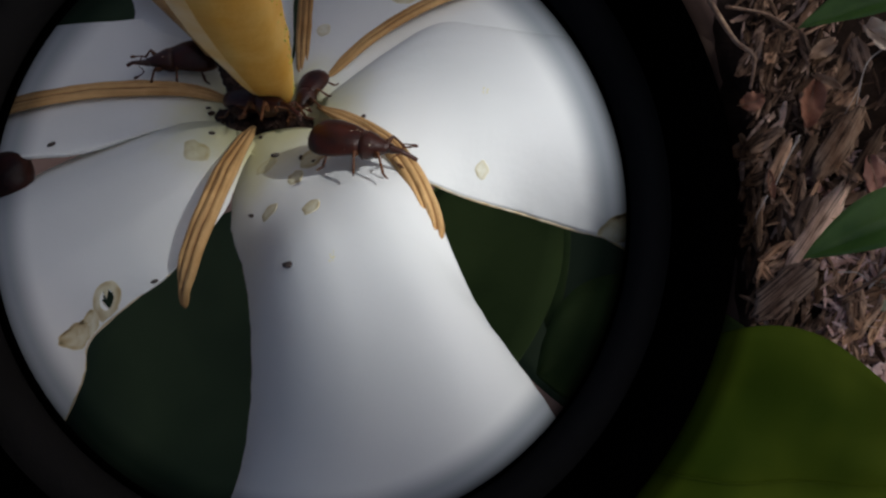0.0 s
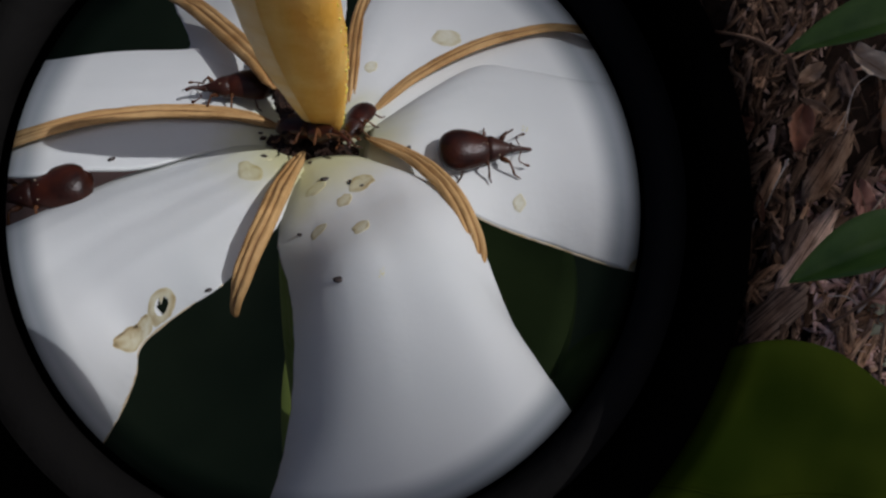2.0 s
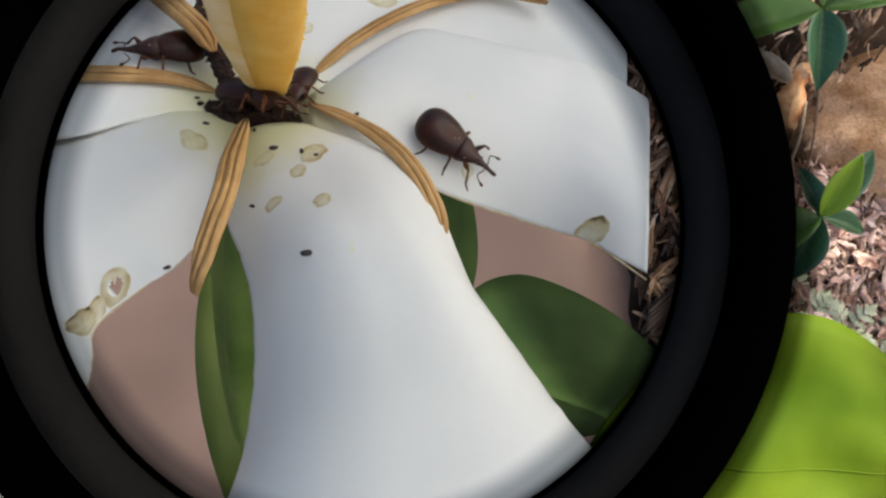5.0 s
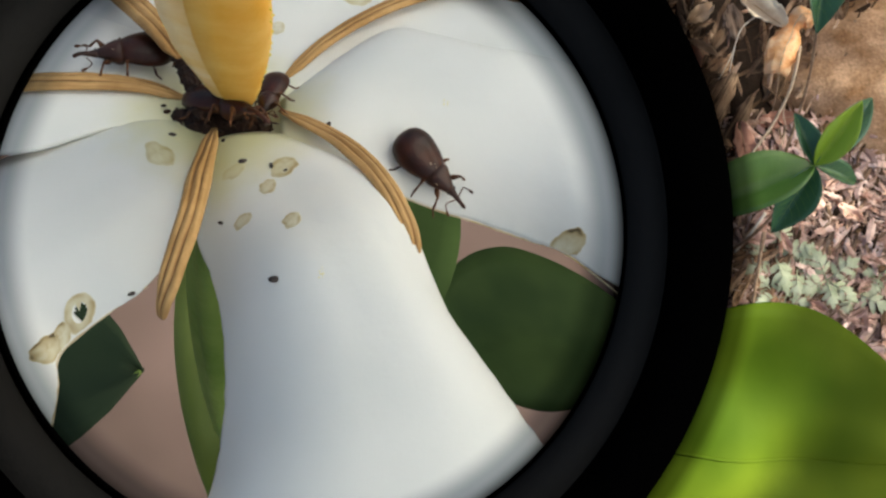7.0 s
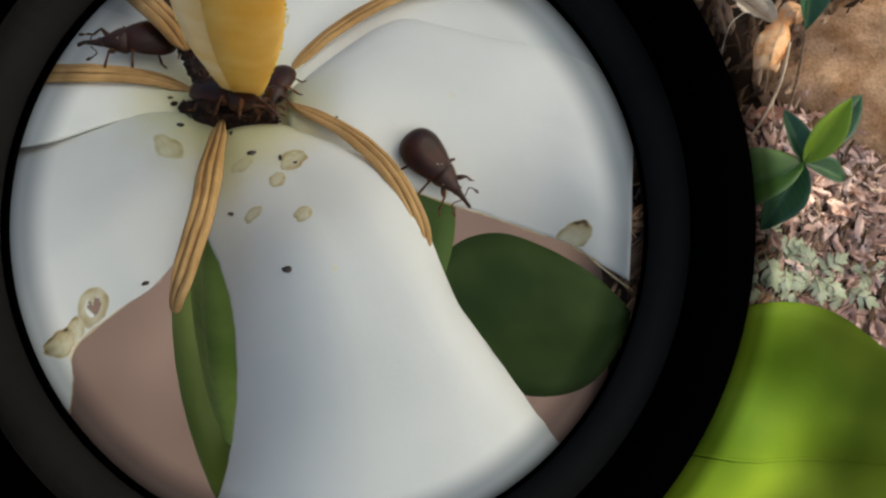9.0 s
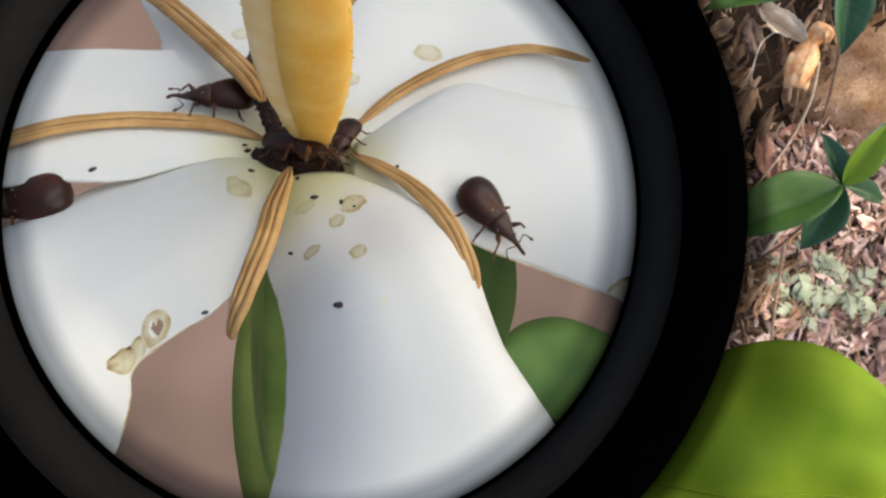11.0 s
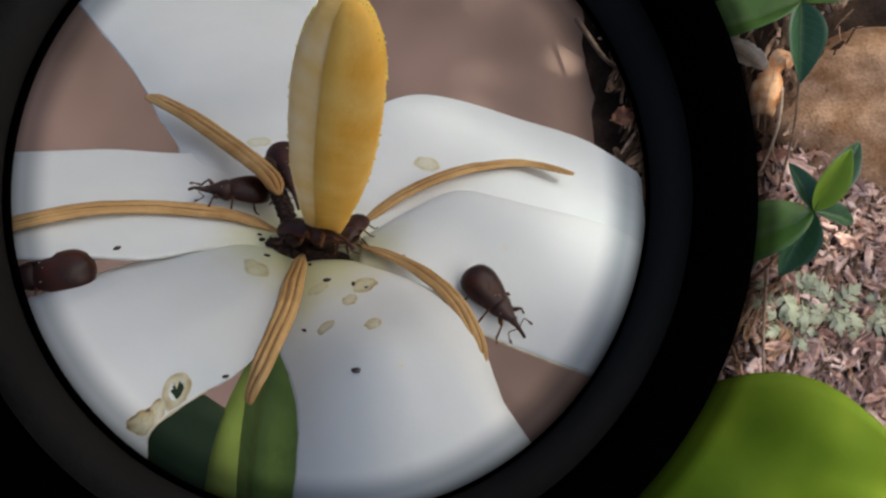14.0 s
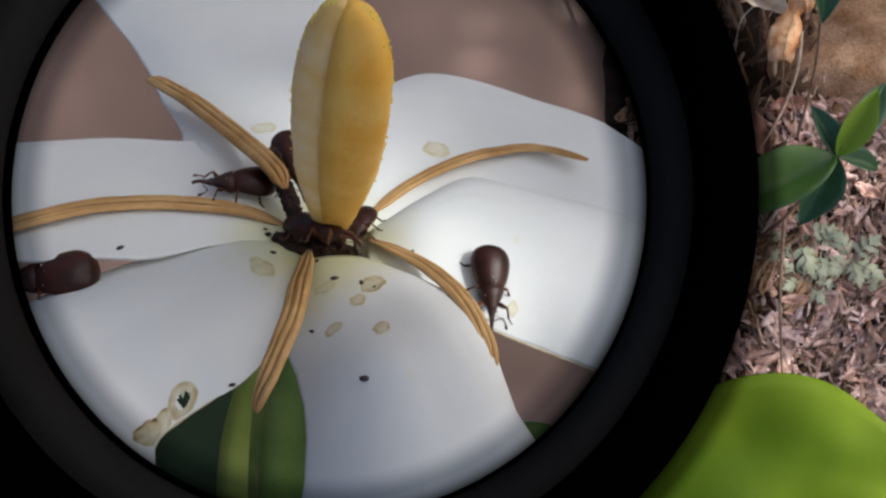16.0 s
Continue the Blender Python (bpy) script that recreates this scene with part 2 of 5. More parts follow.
def stain(m, steps):
    """Mixes a material's colour with stain colours by the mesh's 'stain' weight, broken up by noise."""
    nt = m.node_tree
    n, link = nt.nodes, nt.links.new
    at = n.new("ShaderNodeAttribute")
    at.attribute_name = "stain"
    co = n.new("ShaderNodeTexCoord")
    no = n.new("ShaderNodeTexNoise")
    no.inputs["Scale"].default_value, no.inputs["Detail"].default_value = 1000, 3
    link(co.outputs["Object"], no.inputs["Vector"])
    k = n.new("ShaderNodeMapRange")
    k.inputs[1].default_value, k.inputs[2].default_value, k.inputs[3].default_value, k.inputs[4].default_value = 0.3, 0.7, 0.78, 1.15
    link(no.outputs[0], k.inputs[0])
    mul = n.new("ShaderNodeMath")
    mul.operation, mul.use_clamp = "MULTIPLY", True
    link(at.outputs["Fac"], mul.inputs[0])
    link(k.outputs[0], mul.inputs[1])
    hue = n.new("ShaderNodeValToRGB")
    e = hue.color_ramp.elements
    e[0].position, e[0].color = steps[0][0], (*steps[0][1], 1)
    e[1].position, e[1].color = steps[-1][0], (*steps[-1][1], 1)
    for p, c in steps[1:-1]:
        e.new(p).color = (*c, 1)
    link(mul.outputs[0], hue.inputs[0])
    mix = n.new("ShaderNodeMix")
    mix.data_type, mix.blend_type = "RGBA", "MULTIPLY"
    mix.inputs[0].default_value = 1.0
    link(hue.outputs[0], mix.inputs[7])
    retint(m, mix)


def retint(m, mix):
    """Runs a material's colour through a mixing node before it reaches the shaders."""
    nt = m.node_tree
    sinks = [s for nd in nt.nodes for s in nd.inputs if s.is_linked and s.name in ("Base Color", "Color") and nd.type in ("BSDF_PRINCIPLED", "BSDF_TRANSLUCENT")]
    src = sinks[0].links[0].from_socket
    nt.links.new(src, mix.inputs[6])
    for s in sinks:
        nt.links.new(mix.outputs[2], s)


def flush(m, inner, outer, colour):
    """A coloured flush round the object's own origin, fading outwards; metres."""
    nt = m.node_tree
    n, link = nt.nodes, nt.links.new
    co = n.new("ShaderNodeTexCoord")
    no = n.new("ShaderNodeTexNoise")
    no.inputs["Scale"].default_value = 500
    add = n.new("ShaderNodeMixRGB")
    add.blend_type = "LINEAR_LIGHT"
    add.inputs[0].default_value = 0.0015
    link(co.outputs["Object"], no.inputs["Vector"])
    link(co.outputs["Object"], add.inputs[1])
    link(no.outputs[1], add.inputs[2])
    ln = n.new("ShaderNodeVectorMath")
    ln.operation = "LENGTH"
    link(add.outputs[0], ln.inputs[0])
    rng = n.new("ShaderNodeMapRange")
    rng.inputs[1].default_value, rng.inputs[2].default_value = inner, outer
    link(ln.outputs["Value"], rng.inputs[0])
    ramp = n.new("ShaderNodeValToRGB")
    ramp.color_ramp.interpolation = "EASE"
    ramp.color_ramp.elements[0].color, ramp.color_ramp.elements[1].color = (*colour, 1), (1, 1, 1, 1)
    link(rng.outputs[0], ramp.inputs[0])
    mix = n.new("ShaderNodeMix")
    mix.data_type, mix.blend_type = "RGBA", "MULTIPLY"
    mix.inputs[0].default_value = 1.0
    link(ramp.outputs[0], mix.inputs[7])
    retint(m, mix)


flush(PETAL, 0.0018, 0.0075, (0.90, 0.86, 0.52))
flush(BITTEN, 0.0018, 0.0075, (0.90, 0.86, 0.52))
stain(BITTEN, ((0.0, (1, 1, 1)), (0.3, (0.94, 0.91, 0.77)), (0.6, (0.77, 0.69, 0.47)), (0.85, (0.58, 0.45, 0.25)), (1.0, (0.14, 0.10, 0.05))))
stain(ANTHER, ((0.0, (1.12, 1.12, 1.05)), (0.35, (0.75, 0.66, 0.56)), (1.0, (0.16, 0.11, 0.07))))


BARK_FIBRE = fibre("fibrous bark", (0.31, 0.165, 0.088), (0.64, 0.42, 0.265), 0.09)
WOOD_FIBRE = fibre("weathered wood", (0.36, 0.22, 0.145), (0.66, 0.46, 0.33), 0.14, 20, 520)


def weigh(ob, weights):
    """Stores a 'stain' weight for each vertex."""
    at = ob.data.attributes.new("stain", "FLOAT", "POINT")
    at.data.foreach_set("value", weights)


def radial_fade(name, inner, middle, outer, tint, oval):
    """Clear inside, fading radially to paint vignetting or a blurred rim; radii in metres."""
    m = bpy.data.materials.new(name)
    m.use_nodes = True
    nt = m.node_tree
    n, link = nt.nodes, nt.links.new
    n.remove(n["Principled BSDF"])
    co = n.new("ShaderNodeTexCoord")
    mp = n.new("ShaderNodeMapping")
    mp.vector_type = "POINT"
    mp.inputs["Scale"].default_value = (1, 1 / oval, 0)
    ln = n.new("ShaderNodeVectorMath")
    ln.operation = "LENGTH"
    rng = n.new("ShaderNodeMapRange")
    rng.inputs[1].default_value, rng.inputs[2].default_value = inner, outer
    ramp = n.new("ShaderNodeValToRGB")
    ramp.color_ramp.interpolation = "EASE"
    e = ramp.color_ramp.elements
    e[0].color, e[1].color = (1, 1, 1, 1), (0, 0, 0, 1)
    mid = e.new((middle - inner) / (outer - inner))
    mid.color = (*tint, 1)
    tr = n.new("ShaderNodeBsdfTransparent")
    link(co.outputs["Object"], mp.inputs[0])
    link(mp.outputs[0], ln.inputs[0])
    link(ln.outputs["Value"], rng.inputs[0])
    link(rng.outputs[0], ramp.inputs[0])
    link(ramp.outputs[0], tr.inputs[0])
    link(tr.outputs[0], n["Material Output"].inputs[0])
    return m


# ---- mesh helpers ----
def part(name, bm, mat, parent=None, label="", smooth=True):
    me = bpy.data.meshes.new(name)
    bmesh.ops.recalc_face_normals(bm, faces=bm.faces)
    bm.to_mesh(me)
    bm.free()
    if smooth:
        me.polygons.foreach_set("use_smooth", [True] * len(me.polygons))
    for k in (mat if isinstance(mat, (list, tuple)) else (mat,)):
        me.materials.append(k)
    ob = new(name, me)
    if parent:
        ob.parent = parent
    return tagged(ob, label)


def empty(name, m, label, category, group="", kind=""):
    ob = new(name)
    ob.empty_display_size = 0.01
    ob.matrix_world = m
    return tagged(ob, label, category, group, kind)


def spline(points, count):
    """Points evenly along a smooth curve through the given ones."""
    p = [Vector(q) for q in points]
    p = [p[0] * 2 - p[1]] + p + [p[-1] * 2 - p[-2]]
    out, spans = [], len(p) - 3
    for i in range(count):
        f = i / (count - 1) * spans
        k = min(int(f), spans - 1)
        t = f - k
        a, b, c, d = p[k:k + 4]
        out.append(0.5 * (2 * b + (c - a) * t + (2 * a - 5 * b + 4 * c - d) * t * t + (3 * b - a - 3 * c + d) * t ** 3))
    return out


def grid(bm, rows, close=False):
    """Faces between rows of points of equal length."""
    vs = [[bm.verts.new(p) for p in r] for r in rows]
    n = len(rows[0])
    for a, b in zip(vs, vs[1:]):
        for j in range(n if close else n - 1):
            k = (j + 1) % n
            bm.faces.new((a[j], a[k], b[k], b[j]))
    return vs


def tube(bm, points, radii, sides=8, flat=1.0, up=(0, 0, 1), cap=True, rough=0.0):
    """A tube through points; flat squashes it along up."""
    pts = [Vector(p) for p in points]
    rows = []
    for i, p in enumerate(pts):
        d = (pts[min(i + 1, len(pts) - 1)] - pts[max(i - 1, 0)]).normalized()
        s = d.cross(Vector(up))
        s = s.normalized() if s.length > 1e-6 else Vector((1, 0, 0))
        u = s.cross(d).normalized()
        r = radii[i] if isinstance(radii, (list, tuple)) else radii
        rows.append([p + (s * math.cos(a) + u * math.sin(a) * flat) * r * (1 + rough * (random.random() - 0.5))
                     for a in (2 * math.pi * j / sides for j in range(sides))])
    vs = grid(bm, rows, True)
    if cap:
        bm.faces.new(vs[0])
        bm.faces.new(vs[-1][::-1])


def thicken(bm, t):
    bmesh.ops.recalc_face_normals(bm, faces=bm.faces)
    bmesh.ops.solidify(bm, geom=bm.faces[:], thickness=t)


def blob(bm, centre, radii, turn=None, seg=12, rings=8):
    m = Matrix.Translation(centre) @ (turn or Matrix.Identity(4)) @ Matrix.Diagonal((*radii, 1))
    bmesh.ops.create_uvsphere(bm, u_segments=seg, v_segments=rings, radius=1, matrix=m)


# ---- the hand lens ----
LENS_D = 0.0114
LENS_Z = LENS_D / 18
PX = LENS_D / FOCAL
OVAL = 1.0
R_CLEAR, R_RIM, R_STEP, R_OUT = 486 * PX, 574 * PX, 612 * PX, 722 * PX


def oval_ring(bm, sections, sides=128):
    """A ring from (radius, z) sections, closed into a loop."""
    rows = []
    for r, z in list(sections) + [sections[0]]:
        rows.append([Vector((r * math.cos(a), r * OVAL * math.sin(a), z)) for a in (2 * math.pi * i / sides for i in range(sides))])
    grid(bm, rows, True)
    bmesh.ops.remove_doubles(bm, verts=bm.verts, dist=1e-7)


def hand_lens():
    root = empty("hand_lens", Matrix.Identity(4), "black plastic hand lens held before the flower", "magnifier")
    bm = bmesh.new()
    oval_ring(bm, [(R_STEP, -1.2 * LENS_Z), (R_STEP + 0.2 * LENS_Z, 1.6 * LENS_Z), (R_OUT - 0.3 * LENS_Z, 1.8 * LENS_Z), (R_OUT, 1.4 * LENS_Z), (R_OUT, -1.2 * LENS_Z), (R_OUT - 0.3 * LENS_Z, -1.6 * LENS_Z)])
    part("barrel", bm, HOUSING, root, "black plastic barrel")
    bm = bmesh.new()
    oval_ring(bm, [(R_RIM, -0.4 * LENS_Z), (R_RIM, 0.4 * LENS_Z), (R_STEP + 0.1 * LENS_Z, 1.2 * LENS_Z), (R_STEP + 0.1 * LENS_Z, -0.8 * LENS_Z)])
    part("retaining_ring", bm, HOUSING_INNER, root, "retaining ring greyed for light on its inner wall")
    bm = bmesh.new()
    rows = []
    for k in range(1, 13):
        r = R_RIM * 1.02 * k / 12
        rows.append([Vector((r * math.cos(a), r * OVAL * math.sin(a), 0)) for a in (2 * math.pi * i / 96 for i in range(96))])
    vs = grid(bm, rows, True)
    bm.faces.new(vs[0])
    # radial tint paints the vignette and soft edge of the view
    glass = part("lens_glass", bm, radial_fade("vignetted lens glass", R_CLEAR, 537 * PX, R_RIM, (0.37, 0.395, 0.43), OVAL), root, "clear lens with a vignette painted at its edge")
    # added transparent band: fades out to imitate the barrel's out-of-focus edge
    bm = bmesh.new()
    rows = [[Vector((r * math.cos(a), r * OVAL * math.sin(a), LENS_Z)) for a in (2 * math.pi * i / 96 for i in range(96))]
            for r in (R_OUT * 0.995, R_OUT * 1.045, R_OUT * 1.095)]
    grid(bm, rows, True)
    m = radial_fade("blurred outer edge fade", R_OUT * 1.09, R_OUT * 1.045, R_OUT * 0.998, (0.28, 0.28, 0.28), OVAL)
    part("blur_rim", bm, m, root, "faded band imitating the barrel's blurred outer edge")
    return root


# ---- the flower, in millimetres round its throat; z is its axis ----
def bowl(u, v):
    """How high the petals stand above the flower's plane."""
    h = 0.02 * v * v if 0 < v < 12 else (2.88 + 0.5 * (v - 12) if v >= 12 else 0)
    return h - 1.3 * math.exp(-((u - 0.4) ** 2 + (v - 1.2) ** 2) / 5.0)


def on(u, v, h=0.0):
    return Vector((u, v, bowl(u, v) + h)) * MM


SOLID = []


def petal(root, left, right, bulges, seed, label="", power=3.0, hole=None, level=0.0):
    """A petal between two edge curves in space, with a domed cross section, faint ribs and a thickness."""
    n, m = (56, 34) if hole is None else (150, 90)
    a, b = spline(left, n), spline(right, n)
    domes = spline([(x, 0, 0) for x in bulges], n)
    rows = []
    for i in range(n):
        s = i / (n - 1)
        row = []
        for j in range(m):
            g = 2 * j / (m - 1) - 1
            f = 0.5 + 0.5 * math.copysign(1 - (1 - abs(g)) ** 1.35, g)
            p = a[i].lerp(b[i], f)
            e = abs(2 * f - 1)
            ribs = 0.018 * math.sin(f * 19 + seed) + 0.010 * math.sin(f * 43 + seed * 2)
            wave = 0.16 * noise.noise(Vector((p.x * 0.16, p.y * 0.16, seed)))
            jag = 0.06 * noise.noise(Vector((p.x * 2.2, p.y * 2.2, seed + 7))) * e ** 10
            h = domes[i].x * (1 - e ** power) + (ribs + wave) * min(1, s * 4) * (1 - e ** 6)
            flat = level * min(1, max(0, 2 * s - 0.6)) * (1 - e ** power) * ((a[i].z + b[i].z) / 2 - p.z)
            row.append(Vector((p.x + jag, p.y + jag, p.z + h + flat)) * MM)
        rows.append(row)
    bm = bmesh.new()
    grid(bm, rows)
    if hole:
        SOLID.append(BVHTree.FromBMesh(bm))
        gone = [f for f in bm.faces if math.hypot(*(f.calc_center_median() / MM - Vector((*hole[:2], 0))).xy) < hole[2]]
        bmesh.ops.delete(bm, geom=gone, context="FACES")
    thicken(bm, 0.22 * MM)
    return part("petal", bm, PETAL, root, label)


def anther(root, points, width, seed):
    """A dried strap: three ribs with dark grooves between them, curled along its length."""
    n, m = 44, 37
    pts = spline(points, n)
    rows, weights = [], []
    prof = []
    for q in range(m):
        x = -1 + 2 * q / (m - 1)
        prof.append((x, 0.40 * math.sqrt(max(0, 1 - x * x)) + (0.16 * abs(math.cos(1.5 * math.pi * x)) if abs(x) < 0.98 else 0)))
    prof += [(0.55, -0.2), (-0.55, -0.2)]
    for i, p in enumerate(pts):
        d = (pts[min(i + 1, n - 1)] - pts[max(i - 1, 0)]).normalized()
        s = d.cross(Vector((0, 0, 1))).normalized()
        u = s.cross(d)
        f = i / (n - 1)
        w = width * (0.72 + 0.5 * min(1, f * 3) - 0.22 * f) * (1 if f < 0.9 else 1 - 0.55 * ((f - 0.9) / 0.1) ** 2) * 0.5
        w *= (1 + 0.06 * noise.noise(Vector((f * 5, seed, 2)))) * min(1, 0.4 + 7 * f)
        c = Vector((p.x, p.y, p.z))
        rows.append([(c + s * x * w + u * y * w * (1 + 0.25 * noise.noise(Vector((x * 3, f * 14, seed))))) * MM for x, y in prof])
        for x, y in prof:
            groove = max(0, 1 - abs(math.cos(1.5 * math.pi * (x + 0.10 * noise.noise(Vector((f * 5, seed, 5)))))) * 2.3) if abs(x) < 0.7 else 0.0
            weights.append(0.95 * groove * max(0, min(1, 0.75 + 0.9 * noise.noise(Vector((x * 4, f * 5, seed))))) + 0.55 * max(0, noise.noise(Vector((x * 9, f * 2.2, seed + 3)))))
    bm = bmesh.new()
    vs = grid(bm, rows, True)
    bm.faces.new(vs[0])
    bm.faces.new(vs[-1][::-1])
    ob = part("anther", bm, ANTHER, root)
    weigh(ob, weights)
    return ob


STIGMA_BASE, STIGMA_TIP = Vector((0.56, 1.03, 0.88)), Vector((2.09, -10.55, 18.32))


def stigma(root):
    """A fat club of two grooved lobes."""
    axis = (STIGMA_TIP - STIGMA_BASE).normalized()
    side = Vector((1, 0, 0)) - axis * axis.x
    side.normalize()
    front = axis.cross(side)
    if front.y > 0:
        front = -front
    ln = (STIGMA_TIP - STIGMA_BASE).length
    stations = [(0, 0.95), (0.06, 1.28), (0.2, 1.75), (0.4, 2.3), (0.6, 2.42), (0.78, 2.2), (0.9, 1.7), (0.97, 1.1), (1, 0.45)]
    st = spline([(a, b, 0) for a, b in stations], 40)
    holder = part("stigma", stigma_core(axis, ln, st), STIGMA_PALE, root, "yellow club-shaped stigma of two lobes")
    for sgn, mat, label in ((-1, STIGMA_PALE, "pale yellow granular lobe"), (1, STIGMA_DEEP, "deep orange-yellow lobe")):
        rows = []
        for i, q in enumerate(st):
            c = STIGMA_BASE + axis * (q.x * ln)
            row = []
            for j in range(15):
                a = -0.35 + (math.pi + 0.5) * j / 14
                x = sgn * (-0.04 + 1.02 * math.sin(a) if a > 0 else -0.30)
                y = math.copysign(abs(math.cos(a)) ** 0.55, math.cos(a)) * (0.60 if sgn < 0 else 0.64)
                groove = 1 - 0.05 * math.exp(-(x / 0.25) ** 2)
                g = 1 + 0.035 * noise.noise(Vector((i * 0.7, j * 1.3, sgn * 5))) + 0.03 * (random.random() - 0.5) * (abs(x) > 0.85)
                row.append((c + (side * x + front * y * groove) * q.y * g) * MM)
            rows.append(row)
        bm = bmesh.new()
        vs = grid(bm, rows, True)
        bm.faces.new(vs[-1])
        part("lobe", bm, mat, holder, label)
    bm = bmesh.new()
    for i in range(340):
        q = st[random.randrange(3, 39)]
        sg = random.choice((-1, 1))
        p = STIGMA_BASE + axis * (q.x * ln) + (side * sg * random.uniform(0.94, 1.0) + front * random.uniform(-0.2, 0.2)) * q.y
        blob(bm, p * MM, [random.uniform(0.03, 0.075) * MM] * 3, None, 5, 4)
    ob = part("pollen_grains", bm, POLLEN, holder, "loose yellow pollen grains")
    tagged(ob, kind="stuff")


def stigma_core(axis, ln, st):
    bm = bmesh.new()
    tube(bm, [(STIGMA_BASE + axis * (q.x * ln - 1.2)) * MM for q in st[:12]], [0.40 * MM] * 12, 10)
    return bm


def bite(root, u, v, size, stretch, turn, seed, tone=1.0, proud=0.022, hollow=False):
    """A chewed patch sunk into the petal: pale floor, uneven brown margin that fades into the white."""
    bm = bmesh.new()
    n = 32
    rows, weights = [], []
    for f, h, wt in ((0.04, 0.010, 0.46), (0.35, 0.010, 0.46), (0.5, 0.010, 0.48), (0.62, 0.010, 0.50), (0.76, 0.012, 0.60), (0.88, 0.010, 0.68), (1.0, -0.004, 0.55), (1.1, -0.04, 0.40)):
        rows.append([])
        ring, kept = len(weights), True
        for i in range(n):
            a = 2 * math.pi * i / n
            q = Vector((math.cos(a) * 1.6, math.sin(a) * 1.6, seed))
            r = size * f * (1 + (0.05 if hollow else 0.24) * noise.noise(q) + 0.08 * noise.noise(q * 2.3))
            x, y = r * math.cos(a) * stretch, r * math.sin(a)
            x, y = x * math.cos(turn) - y * math.sin(turn), x * math.sin(turn) + y * math.cos(turn)
            while not over_petal(u + x * 1.06, v + y * 1.06) and math.hypot(x, y) > 0.02:
                x, y, kept = x * 0.9, y * 0.9, f < 1.05
            rows[-1].append(surface_point(u + x, v + y, h + proud))
            if hollow and f < 0.45:
                rows[-1][-1] = None
                continue
            weights.append(max(0.0, tone * wt * (1 + 0.4 * noise.noise(q * 0.9 + Vector((f * 2, 3, 1))))))
        if not kept:
            rows.pop()
            del weights[ring:]
    rows = [r for r in rows if r[0] is not None]
    vs = grid(bm, rows, True)
    if not hollow:
        bm.faces.new(vs[0])
    weigh(part("bite_mark", bm, BITTEN, root, "pale chewed patch with an uneven brown rim"), weights)


SURFACES = []


def over_petal(u, v):
    return any(tree.ray_cast(Vector((u, v, 30)) * MM, Vector((0, 0, -1)))[0] is not None for tree in SURFACES)


def surface_point(u, v, h):
    """A point a little above the petal that lies at u, v."""
    best = None
    for tree in SURFACES + SOLID:
        hit = tree.ray_cast(Vector((u, v, 30)) * MM, Vector((0, 0, -1)))
        if hit[0] is not None and (best is None or hit[0].z > best):
            best = hit[0].z
    z = best if best is not None else bowl(u, v) * MM
    return Vector((u * MM, v * MM, z + h * MM))


